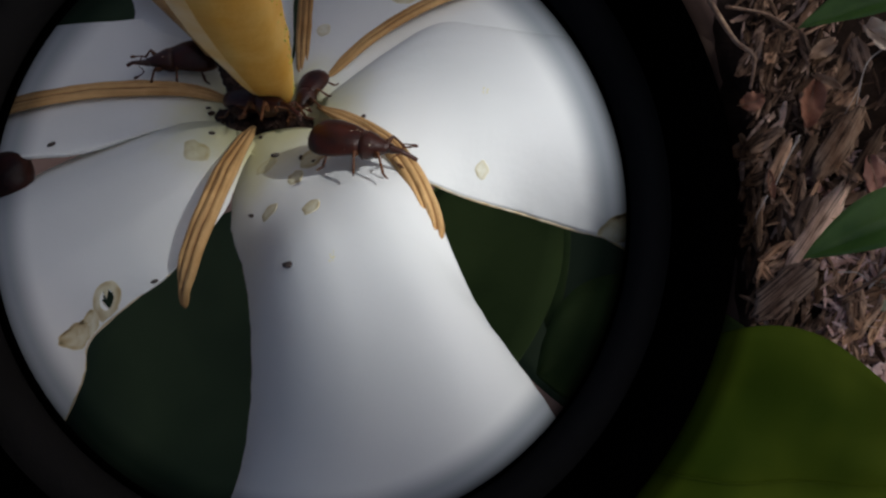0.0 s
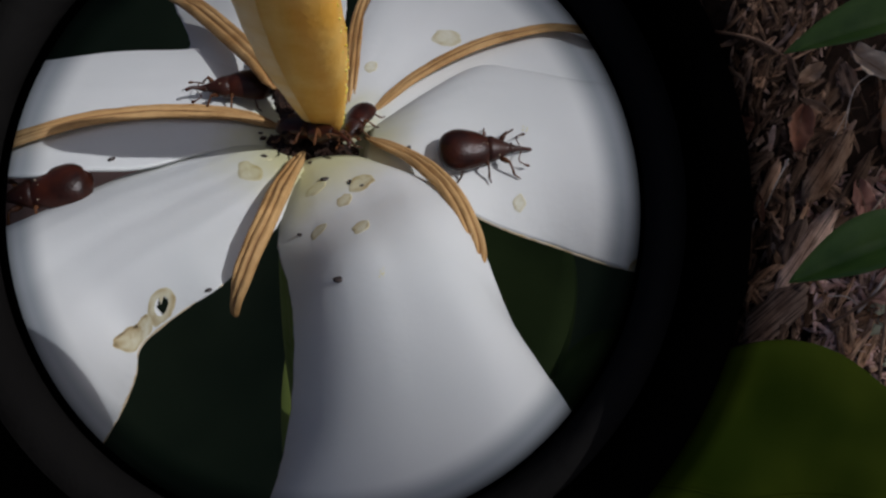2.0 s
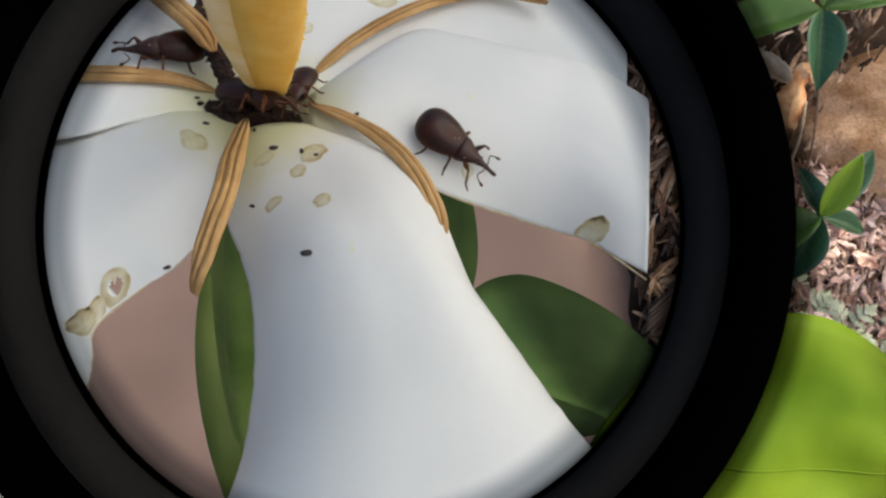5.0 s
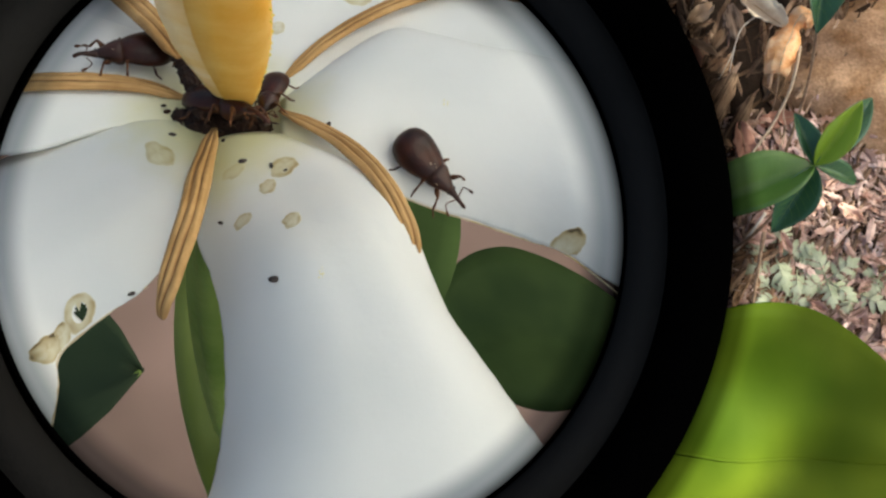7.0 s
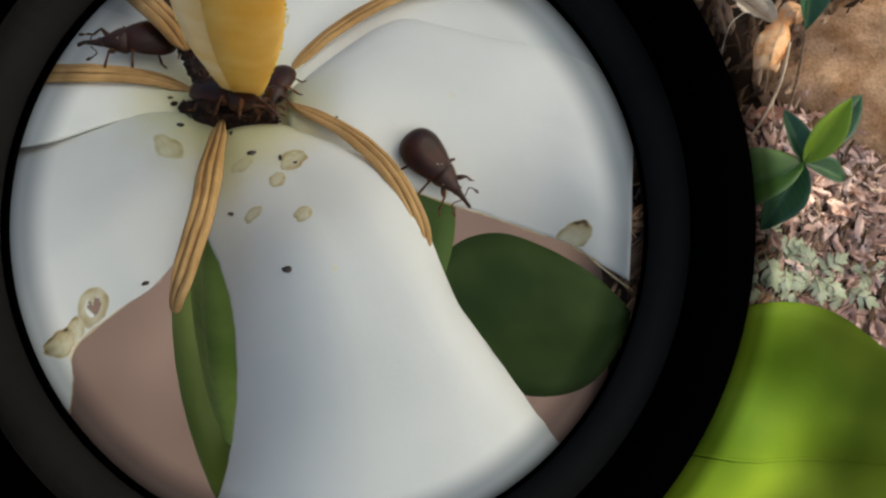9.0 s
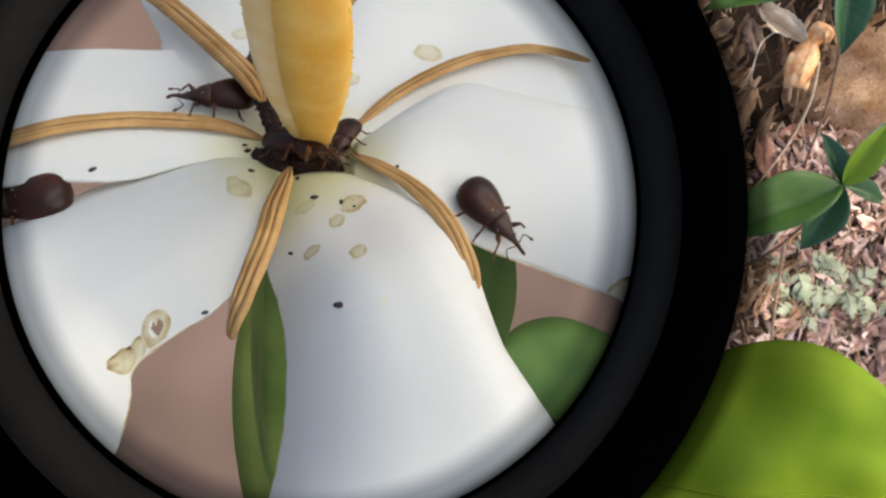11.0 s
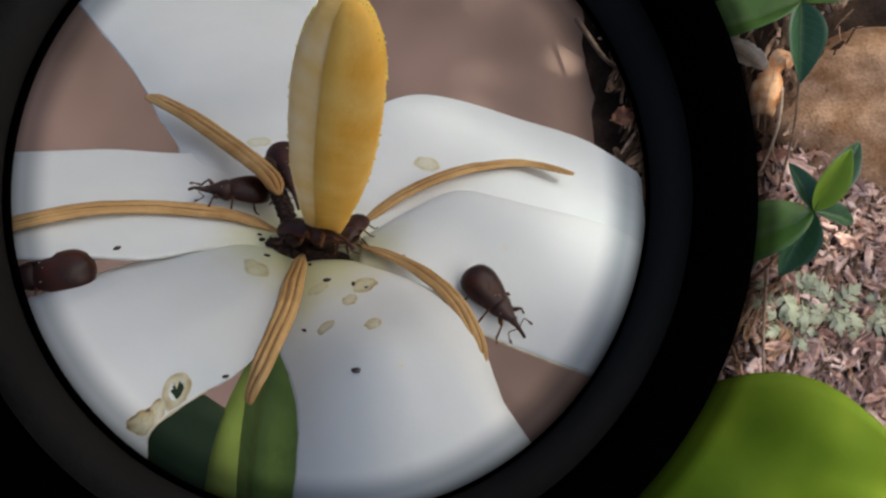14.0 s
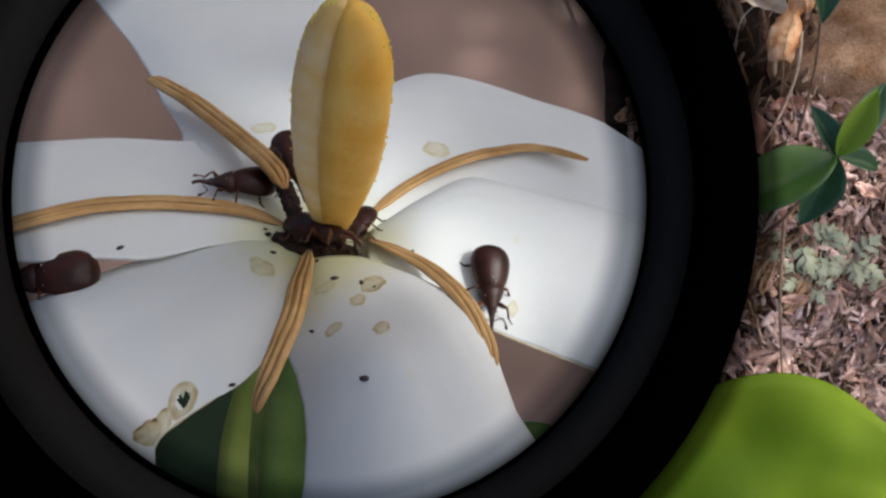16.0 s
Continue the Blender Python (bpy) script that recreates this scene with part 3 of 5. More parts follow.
def flower():
    root = empty("flower", Matrix.Identity(4), "white six-petalled flower with brown dried anthers, chewed by weevils", "flower")
    petals = [
        petal(root, [(-2.4, 0.3, -0.4), (-6, -1.8, 0.0), (-9, -4.2, 0.1), (-12, -5.3, 0.3), (-15, -6.6, 0.4), (-19, -6.8, 0.5), (-28, -6.5, 0.5)],
              [(-2, 2.6, -0.2), (-5, 6.5, 0.8), (-8, 9.6, 1.3), (-12, 8.6, 1.16), (-16, 7.7, 1.1), (-20, 6.2, 0.85), (-28, 3.4, 0.2)], (0.1, 0.15, 0.2, 0.2, 0.2, 0.2, 0.2), 3),
        petal(root, [(-2.4, 1.8, -0.6), (-8, 4.6, -0.2), (-10.9, 7.0, 0.6), (-12.2, 11, 0.4), (-15.9, 17, 0.1), (-20.9, 24, 1.4), (-36, 40, 5.5)],
              [(0.2, 4, -0.4), (-0.2, 7.5, 0.6), (-0.9, 10.8, 1.6), (-1.6, 15, 2.3), (-2.8, 20, 3.0), (-3.6, 27, 3.6), (-6.0, 46, 5.5)], (0.2, 0.4, 0.6, 0.8, 1.0, 1.0, 1.0), 4),
        petal(root, [(0.5, 3.6, -0.3), (0.4, 9, 1.6), (0.8, 15, 3.6), (4, 19.6, 4.6), (8, 20.6, 4.68), (14, 19.2, 4.3), (19, 17.2, 4.2), (22.6, 13, 3.9), (23.0, 12.0, 3.85)],
              [(2.6, 2.6, -0.5), (5, 4.6, 0.0), (8, 7, 0.6), (11, 7.6, 0.9), (14, 7.2, 0.9), (17, 6.8, 0.9), (20, 6.4, 0.9), (22.4, 6.0, 0.9), (23.0, 5.9, 0.9)], (0.2, 0.3, 0.4, 0.5, 0.5, 0.5, 0.4, 0.3, 0.2), 5),
        petal(root, [(2.8, 2.9, -0.3), (6, 6.4, 0.9), (9, 9.2, 1.6), (12, 8.9, 1.7), (15, 8.3, 1.6), (18, 8.3, 1.5), (20.5, 7.6, 1.5), (22.6, 5.6, 1.4), (24.0, 4.0, 1.35)],
              [(3.2, -0.6, -0.5), (6, -2.2, -0.4), (9, -2.7, -1.35), (12, -2.7, -2.7), (15, -2.8, -3.5), (18, -3.9, -3.5), (20, -5.4, -2.8), (21.4, -7.4, -2.2), (22.5, -8.6, -1.8)], (0.3, 0.9, 1.5, 2.0, 2.2, 2.0, 1.5, 0.8, 0.5), 6),
        petal(root, [(-2.4, 0.3, -0.5), (-5, -0.7, -0.2), (-8, -1.7, -0.8), (-11, -3.1, -1.5), (-13.5, -5.8, -1.8), (-15, -8.5, -1.6), (-17, -11.5, -1.3), (-20, -16, -1), (-23, -21, -1), (-26, -28, -1)],
              [(-0.1, -1.2, -0.6), (0.0, -4.2, -0.3), (0.1, -7.8, -0.4), (-1.43, -11.73, -1.05), (-3.2, -13.1, -1.95), (-5.0, -14.4, -3.3), (-4.73, -15.9, -3.78), (-4.2, -18, -3.42), (-3.7, -20.8, -2.7), (-4.2, -27, -3)],
              (0.2, 0.5, 0.9, 1.3, 1.5, 1.6, 1.6, 1.6, 1.4, 1.0), 7, hole=(-4.2, -13.0, 0.33)),
        petal(root, [(-0.3, -1.3, -0.6), (-0.8, -3.4, -2.1), (-0.5, -6, -3.2), (0.8, -8.4, -3.8), (1.85, -11, -4.5), (2.4, -14, -6.8), (2.3, -17, -9.3), (1.7, -20, -10.8), (1.3, -23, -12.2)],
              [(3.2, -0.6, -0.4), (7.5, -3.0, 0.0), (10, -5.2, 0.25), (11.2, -8.2, -0.2), (13.17, -11, -2.68), (16.0, -14, -4.32), (18.2, -17, -4.95), (19.9, -19.2, -5.1), (21.2, -21.0, -5.2)],
              (0.3, 1.3, 1.9, 2.9, 4.6, 5.3, 5.4, 4.8, 4.0), 8, power=2.8, level=0.9),
    ]
    bpy.context.view_layer.update()
    for p in petals:
        SURFACES.append(BVHTree.FromPolygons([v.co.copy() for v in p.data.vertices], [tuple(q.vertices) for q in p.data.polygons]))
    for edge in ([(9, -2.7, -1.4), (12, -2.7, -2.75), (15, -2.8, -3.55), (18, -3.9, -3.55), (20, -5.4, -2.85), (22.4, -9.2, -1.8)],
                 [(-1.43, -11.73, -1.1), (-3.2, -13.1, -2.0), (-5.0, -14.4, -3.35), (-4.73, -15.9, -3.83), (-4.2, -18, -3.47), (-3.7, -20.8, -2.75)]):
        bm = bmesh.new()
        line = spline(edge, 40)
        tube(bm, [p * MM for p in line], [0.055 * MM * (1 + 0.7 * noise.noise(p * 1.3)) for p in line], 6)
        part("margin", bm, BITE_RIM, root, "thin browned petal margin")
    for pts, w in (([(-2.5, 1.8, -0.2), (-5, 1.55, 0.55), (-8, 0.95, 0.85), (-11, -0.05, 1.0), (-14, -1.95, 1.15), (-17, -5.0, 1.05), (-19, -8.2, 0.9)], 1.3),
                   ([(-2.6, 1.8, 2.6), (-4.3, 3.7, 3.3), (-10.9, 11.2, 2.75), (-14.6, 14.8, 2.35), (-16.6, 16.6, 2.1)], 1.55),
                   ([(1.3, 3.8, 0.0), (0.6, 8, 1.5), (0.0, 13, 2.9), (0.4, 18, 4.2)], 1.05),
                   ([(2.5, 3.9, 0.1), (5, 6.6, 1.6), (8, 9.2, 2.6), (11, 11.1, 3.1), (14, 11.9, 3.5), (17.5, 10.4, 3.9)], 1.0),
                   ([(-0.39, -0.9, 0.0), (-0.04, -5.4, 0.92), (0.24, -9.24, 1.22), (-0.16, -11.75, -0.03), (-0.74, -12.5, -2.39)], 1.12),
                   ([(3.0, 1.0, 0.3), (6.25, -1.7, 1.0), (8.35, -4.0, 1.2), (9.7, -6.0, 1.05), (10.65, -7.75, 0.5), (11.16, -9.2, -0.4)], 1.1)):
        anther(root, pts, w, w * 7)
    stigma(root)
    bm = bmesh.new()
    vs = grid(bm, [[on(0.3 + r * math.cos(a), 0.9 + r * math.sin(a), -0.62) for a in (2 * math.pi * j / 40 for j in range(40))] for r in (0.2, 0.9, 1.8, 2.7, 3.5)], True)
    bm.faces.new(vs[0])
    part("throat", bm, PETAL, root, "yellow-green throat between the petals")
    # green calyx tube under the petals, ribbed
    bm = bmesh.new()
    rows = []
    for i in range(24):
        f = i / 23
        z = -1.5 - 34 * f
        r = 2.6 + 1.6 * math.sin(f * math.pi * 0.75) - 0.6 * f
        rows.append([Vector((0.2 - 0.6 * f + r * (1 + 0.10 * math.cos(6 * a)) * math.cos(a), 0.8 + r * (1 + 0.10 * math.cos(6 * a)) * math.sin(a), z)) * MM
                     for a in (2 * math.pi * j / 48 for j in range(48))])
    grid(bm, rows, True)
    part("calyx", bm, CALYX, root, "ribbed green calyx tube under the petals")
    for k, (u, v, size, stretch, turn, tone, hollow) in enumerate((
            (3.97, -4.1, 0.72, 1.15, 0.9, 1.05, False), (3.28, -5.35, 0.52, 0.95, 0.3, 1.0, False), (4.94, -8.3, 0.58, 0.9, 0.2, 1.0, False), (2.25, -7.2, 0.48, 1.0, 0, 1.0, False), (1.22, -3.85, 0.5, 1.3, 0.2, 0.6, False),
            (-2.65, -3.85, 0.75, 1.6, 2.2, 0.85, False), (-4.25, -13.05, 0.70, 1.2, 0.9, 1.1, True), (-4.95, -13.85, 0.36, 1.5, 0.95, 1.0, False), (-5.5, -14.5, 0.5, 1.75, 1.09, 1.25, False), (20.0, -5.2, 0.9, 1.2, -0.4, 1.15, False),
            (6.5, 10.9, 0.8, 1.4, 0, 0.8, False), (-6.2, 10.85, 0.75, 1.3, 0.4, 0.7, False), (12.75, -1.6, 0.36, 1.15, 0.6, 0.7, False), (1.9, 7.6, 0.5, 1.0, 0, 0.8, False))):
        bite(root, u, v, size * 0.9, stretch, turn, k * 3.1, tone, hollow=hollow)
    # dusty yellow pollen smears
    rng = random.Random(8)
    for u, v in ((6.75, -11.8), (12.6, 2.2), (-2.0, -2.3)):
        bm = bmesh.new()
        for _ in range(9):
            du, dv = rng.gauss(0, 0.09), rng.gauss(0, 0.13)
            blob(bm, surface_point(u + du, v + dv, 0.02), [rng.uniform(0.03, 0.07) * MM, rng.uniform(0.03, 0.07) * MM, 0.012 * MM], None, 7, 5)
        part("pollen_smear", bm, POLLEN_SMEAR, root, "faint yellow pollen smear")
    return root


# ---- weevils, in millimetres; x ahead, z up ----
def weevil(label, mats=(CHITIN, CHITIN_RED, CHITIN_LEG), size=1.0, splay=0.0, reachy=0.0):
    """Elytra with striae, thorax, curved snout, elbowed feelers and six jointed legs."""
    back, thorax_mat, leg_mat = mats
    root = empty("weevil", Matrix.Identity(4), label, "beetle", "weevils on the flower")
    k = MM * size
    bm = bmesh.new()
    rows = []
    outline = spline([(0, 0.18, 0), (0.035, 0.58, 0), (0.13, 0.96, 0), (0.29, 1.17, 0), (0.47, 1.19, 0), (0.7, 1.05, 0), (0.88, 0.86, 0), (1.0, 0.64, 0)], 31)
    for q in outline:
        f, w = q.x, q.y
        x = -2.65 + 2.80 * f
        row = []
        for j in range(36):
            a = 2 * math.pi * j / 36
            g = 1 - 0.022 * (j % 2 == 0) * (math.sin(a) > 0)
            y, z = math.cos(a) * w * g, (0.78 if math.sin(a) > 0 else 0.42) * math.sin(a) * w * g
            row.append(Vector((x, y, 0.75 + z)) * k)
        rows.append(row)
    vs = grid(bm, rows, True)
    bm.faces.new(vs[0])
    bm.faces.new(vs[-1][::-1])
    part("elytra", bm, back, root, "striped dark brown wing cases")
    bm = bmesh.new()
    prof = [(-0.02, 0.62), (0.08, 0.74), (0.3, 0.73), (0.6, 0.60), (0.9, 0.44), (1.15, 0.32), (1.34, 0.25)]
    rows = [[Vector((x, math.cos(a) * r, 0.72 + 0.88 * math.sin(a) * r)) * k for a in (2 * math.pi * j / 20 for j in range(20))] for x, r in prof]
    vs = grid(bm, rows, True)
    bm.faces.new(vs[0])
    bm.faces.new(vs[-1][::-1])
    part("thorax", bm, thorax_mat, root, "pitted reddish brown thorax")
    bm = bmesh.new()
    blob(bm, Vector((1.34, 0, 0.69)) * k, [0.30 * k, 0.23 * k, 0.23 * k])
    tube(bm, [Vector(p) * k for p in spline([(1.38, 0, 0.68), (1.8, 0.01, 0.62 + 0.1 * reachy), (2.2, 0.05, 0.44 + 0.35 * reachy), (2.55, 0.14, 0.18 + 0.5 * reachy)], 10)],
         [r * k for r in (0.23, 0.20, 0.165, 0.145, 0.13, 0.115, 0.108, 0.105, 0.11, 0.09)], 10)
    head = part("head", bm, thorax_mat, root, "head with a long curved snout")
    for s in (-1, 1):
        bm = bmesh.new()
        blob(bm, Vector((1.36, s * 0.25, 0.74)) * k, [0.09 * k, 0.06 * k, 0.09 * k], None, 8, 6)
        part("eye", bm, SPECK, head, "black eye")
        bm = bmesh.new()
        tube(bm, [Vector(p) * k for p in spline([(1.9, s * 0.12, 0.56), (1.75, s * 0.5, 0.62), (1.72, s * 0.72, 0.6), (2.0, s * 0.9, 0.5), (2.3, s * 0.98, 0.42)], 14)],
             [0.035 * k] * 10 + [0.045 * k, 0.08 * k, 0.085 * k, 0.04 * k], 6)
        part("antenna", bm, leg_mat, head, "thin elbowed feeler")
        for x, reach, ahead in ((0.72, 1.15 + splay, 0.75), (-0.15, 1.30 + splay, 0.22), (-1.0, 1.2 + splay, -0.5)):
            bm = bmesh.new()
            a, kn, an, ft = (x, s * 0.40, 0.42), (x + ahead * 0.55, s * (0.40 + reach * 0.42), 0.85), (x + ahead * 1.0, s * (0.40 + reach * 0.78), 0.10), (x + ahead * 1.45, s * (0.40 + reach), 0.03)
            tube(bm, [Vector(p) * k for p in spline([a, tuple((p + q) / 2 for p, q in zip(a, kn)), kn], 6)], [r * k for r in (0.09, 0.11, 0.15, 0.15, 0.11, 0.075)], 8)
            tube(bm, [Vector(p) * k for p in spline([kn, tuple((p + q) / 2 + (0.05 if i == 2 else 0) for i, (p, q) in enumerate(zip(kn, an))), an], 6)], [r * k for r in (0.07, 0.06, 0.055, 0.06, 0.075, 0.06)], 8)
            tube(bm, [Vector(p) * k for p in spline([an, tuple((p + q) / 2 for p, q in zip(an, ft)), ft], 7)], [r * k for r in (0.04, 0.06, 0.042, 0.06, 0.05, 0.035, 0.02)], 6)
            part("leg", bm, leg_mat, root, "jointed reddish brown leg")
    rng = random.Random(int(size * 1000))
    # pale specks stand for glints on the shell, and for loose grains
    bm = bmesh.new()
    for _ in range(16):
        f, a = rng.random(), rng.uniform(0.15, 2.99)
        w = 1.1 - 0.45 * f * f if f < 0.75 else 0.66
        p = Vector((-2.0 + 2.6 * f, math.cos(a) * w, 0.75 + 0.78 * math.sin(a) * w))
        r = rng.uniform(0.02, 0.05) * k
        blob(bm, p * k, (r, r * 0.8, r * 0.6), None, 6, 4)
    tagged(part("glint_specks", bm, GLINT_SPECK, root, "tiny pale specks standing for glints and grains"), kind="stuff")
    return root


def seat(u, v, heading, h=0.0, pitch=0.0, bank=0.0):
    """A weevil's pose on the flower."""
    p = surface_point(u, v, h)
    e = 0.6
    gu = (surface_point(u + e, v, 0).z - surface_point(u - e, v, 0).z) / (2 * e * MM)
    gv = (surface_point(u, v + e, 0).z - surface_point(u, v - e, 0).z) / (2 * e * MM)
    gu, gv = max(-0.6, min(0.6, gu)), max(-0.6, min(0.6, gv))
    nrm = Vector((-gu, -gv, 1)).normalized()
    x = Vector((math.cos(radians(heading)), math.sin(radians(heading)), 0))
    x = (x - nrm * x.dot(nrm)).normalized()
    y = nrm.cross(x)
    m = Matrix((x, y, nrm)).transposed().to_4x4()
    return Matrix.Translation(p) @ m @ pose(0, 0, 0, bank, -pitch, 0)


WALKER = [(0, 7.15, -5.5, -12.5, 0.5, 0), (0.5, 7.7, -0.92, 33.8, 0.5, 8), (1, 8.6, 0.25, 36, 0.2, 4), (1.5, 10.14, 0.0, 15.3, 0, 0), (2, 10.42, 0.15, 16, 0, 0), (2.5, 11.4, 0.2, 2.5, 0, 0),
          (3, 11.69, -0.06, -6.5, 0, 0), (3.5, 11.75, 0.0, -6.5, 0, 0), (6, 12.0, -1.47, -41.3, 0, 0), (8.5, 11.9, -1.65, -41, 0, 0), (11, 12.0, -1.65, -40, 0, 0), (15.5, 12.2, -1.45, -39, 0, 0), (16, 10.9, -1.35, -75, 0, 0)]


def walker_at(t):
    rows = WALKER
    for a, b in zip(rows, rows[1:]):
        if a[0] <= t <= b[0]:
            f = (t - a[0]) / (b[0] - a[0])
            q = [x + (y - x) * f for x, y in zip(a[1:], b[1:])]
            return seat(q[0], q[1], q[2], q[3], q[4])
    return seat(*rows[-1][1:])


def speck(u, v, size, turn):
    bm = bmesh.new()
    blob(bm, (0, 0, 0), (size * MM, size * 0.55 * MM, size * 0.4 * MM), None, 10, 7)
    for v_ in bm.verts:
        v_.co *= 1 + 0.25 * noise.noise(v_.co * 9000)
    ob = part("frass_pellet", bm, SPECK)
    tagged(ob, "tiny black frass pellet on a white petal", "frass", "frass pellets")
    return ob, Matrix.Translation(surface_point(u, v, size * 0.15)) @ pose(0, 0, 0, 0, 0, turn)


COLUMN = [(-1.17, -0.17, 0.8), (-2.24, 1.92, 1.6), (-3.11, 3.22, 2.3), (-3.83, 4.43, 2.9), (-4.33, 5.98, 3.4)]


def throat_debris():
    bm = bmesh.new()
    rng = random.Random(5)
    lumps = [((0.1, 0.5, -1.0), (2.5, 1.5, 0.9)), ((-2.0, 0.1, -0.25), (1.0, 0.55, 0.5)), ((-1.4, -0.6, -0.3), (0.9, 0.5, 0.45)), ((1.5, -0.9, -0.5), (0.9, 0.5, 0.4))]
    for p, r in zip(spline(COLUMN, 13), (0.62, 0.6, 0.58, 0.6, 0.56, 0.58, 0.55, 0.58, 0.56, 0.5, 0.46, 0.36, 0.22)):
        lumps.append((tuple(p), (r * rng.uniform(0.85, 1.1), r * rng.uniform(0.95, 1.3), r * rng.uniform(0.8, 1.0))))
    for c, r in lumps:
        part_bm = bmesh.new()
        blob(part_bm, (0, 0, 0), (1, 1, 1), None, 22, 14)
        for q in part_bm.verts:
            d = q.co.normalized()
            q.co = d * (1 + 0.35 * noise.noise(d * 1.7 + Vector(c)) + 0.22 * noise.noise(d * 4.5 + Vector(c)))
            q.co = Vector((c[0] + q.co.x * r[0], c[1] + q.co.y * r[1], c[2] + q.co.z * r[2])) * MM
        me = bpy.data.meshes.new("lump")
        part_bm.to_mesh(me)
        part_bm.free()
        bm.from_mesh(me)
        bpy.data.meshes.remove(me)
    for i in range(46):
        u, v = rng.gauss(-0.4, 1.5), rng.gauss(0.2, 0.8)
        blob(bm, Vector((u, v, max(bowl(u, v), -0.5) + rng.uniform(0.0, 0.35))) * MM, [rng.uniform(0.1, 0.3) * MM, rng.uniform(0.06, 0.15) * MM, rng.uniform(0.04, 0.1) * MM], pose(0, 0, 0, rng.uniform(0, 90), rng.uniform(0, 90), rng.uniform(0, 90)), 7, 5)
    ob = part("throat_debris", bm, DEBRIS)
    return tagged(ob, "dark moist debris packed in the flower's throat", "debris", kind="stuff")


# ---- leaves ----
def leaf_width(f, width, tip, back):
    return width * 0.5 * (math.sin(math.pi * f ** (0.5 / back * 0.36 + 0.4)) ** 0.8 if 0 < f < 1 else 0.0) * (1 - 0.25 * f ** tip)


def leaf_place(f, g, length, width, fold, droop, tip, wave, seed, back):
    w = leaf_width(f, width, tip, back)
    z = abs(g) * w * fold * 2 - droop * length * f * f + wave * width * noise.noise(Vector((f * 4, g * 2, seed)))
    return Vector((length * f, g * max(w, width * 0.01), z))


def leaf_mesh(length, width, fold=0.12, droop=0.15, tip=1.6, wave=0.04, seed=0, n=22, m=9, back=0.35):
    """A pointed leaf along +x, folded along its midrib; metres."""
    bm = bmesh.new()
    grid(bm, [[leaf_place(i / (n - 1), 2 * j / (m - 1) - 1, length, width, fold, droop, tip, wave, seed, back) for j in range(m)] for i in range(n)])
    thicken(bm, max(0.00025, width * 0.008))
    return bm


def vein_mesh(length, width, fold=0.12, droop=0.15, tip=1.6, wave=0.04, seed=0, back=0.35, thick=0.013, pairs=7):
    """The midrib and pairs of side veins, lying on the blade."""
    bm = bmesh.new()
    up = Vector((0, 0, width * 0.006))
    tube(bm, [leaf_place(i / 17, 0, length, width, fold, droop, tip, wave, seed, back) + up for i in range(17)],
         [width * (thick - 0.7 * thick * i / 17) for i in range(17)], 6, 0.6)
    for k in range(pairs):
        f0 = 0.08 + 0.72 * k / pairs
        for s in (-1, 1):
            pts = [leaf_place(f0 + 0.17 * q, s * 0.82 * q ** 0.9, length, width, fold, droop, tip, wave, seed, back) + up * 0.7 for q in (0, 0.25, 0.5, 0.75, 1)]
            tube(bm, pts, [width * thick * c for c in (0.32, 0.28, 0.24, 0.18, 0.1)], 5, 0.5)
    return bm


def leaf(name, m, length, width, mat, root=None, label="", droop=0.15, fold=0.12, seed=0, vein=True, **kw):
    ob = part(name, leaf_mesh(length, width, fold, droop, seed=seed, **kw), mat, root, label)
    ob.matrix_basis = m
    if vein:
        part("midrib", vein_mesh(length, width, fold, droop, seed=seed), LEAF_VEIN if mat is not LEAF_BRIGHT else LEAF_BRIGHT, ob, "pale midrib and side veins")
    return ob


def toward(start, end, tilt=0.0):
    """A pose at start whose x axis points to end; tilt: turn about that axis, in degrees."""
    a, b = Vector(start), Vector(end)
    x = (b - a).normalized()
    y = Vector((0, 0, 1)).cross(x).normalized()
    m = Matrix((x, y, x.cross(y))).transposed().to_4x4()
    return Matrix.Translation(a) @ m @ pose(0, 0, 0, tilt, 0, 0)


def stem_between(points, radius, mat, root, name="stem", label=""):
    bm = bmesh.new()
    p = spline(points, 16)
    tube(bm, p, [radius * (1 - 0.4 * i / 15) for i in range(16)], 8)
    return part(name, bm, mat, root, label)


def seedling(base, crown, leaves, label):
    root = empty("seedling", Matrix.Translation(base), label, "seedling", "seedlings on the forest floor")
    b, c = Vector(base), Vector(crown)
    stem_between([(0, 0, 0), (c - b) * 0.5 + Vector((0.006, -0.004, 0)), c - b], 0.0015, TWIG, root, "stem", "thin woody stem")
    for i, (end, width, mat, tilt, droop) in enumerate(leaves):
        e = Vector(end)
        leaf("leaf", toward(c - b, e - b, tilt), (e - c).length, width, mat, root, "", droop, 0.42, i * 3.3)
    return root


# ---- the ground ----
def ground():
    bm = bmesh.new()
    n = 90
    rows = []
    for i in range(n + 1):
        row = []
        for j in range(n + 1):
            x, y = 0.25 + (i / n - 0.5) * 1.6, 0.2 + (j / n - 0.5) * 1.6
            z = 0.006 * noise.noise(Vector((x * 9, y * 9, 0))) + 0.003 * noise.noise(Vector((x * 30, y * 30, 3)))
            row.append(Vector((x, y, z - 0.014)))
        rows.append(row)
    grid(bm, rows)
    for x0, x1, y0, y1 in ((-40, 40, 1.0, 40), (-40, 40, -40, -0.6), (-40, -0.55, -0.6, 1.0), (1.05, 40, -0.6, 1.0)):
        bm.faces.new([bm.verts.new((x, y, -0.014)) for x, y in ((x0, y0), (x1, y0), (x1, y1), (x0, y1))])
    tagged(part("ground", bm, SOIL), "dark forest soil under leaf litter", "ground", kind="structure")


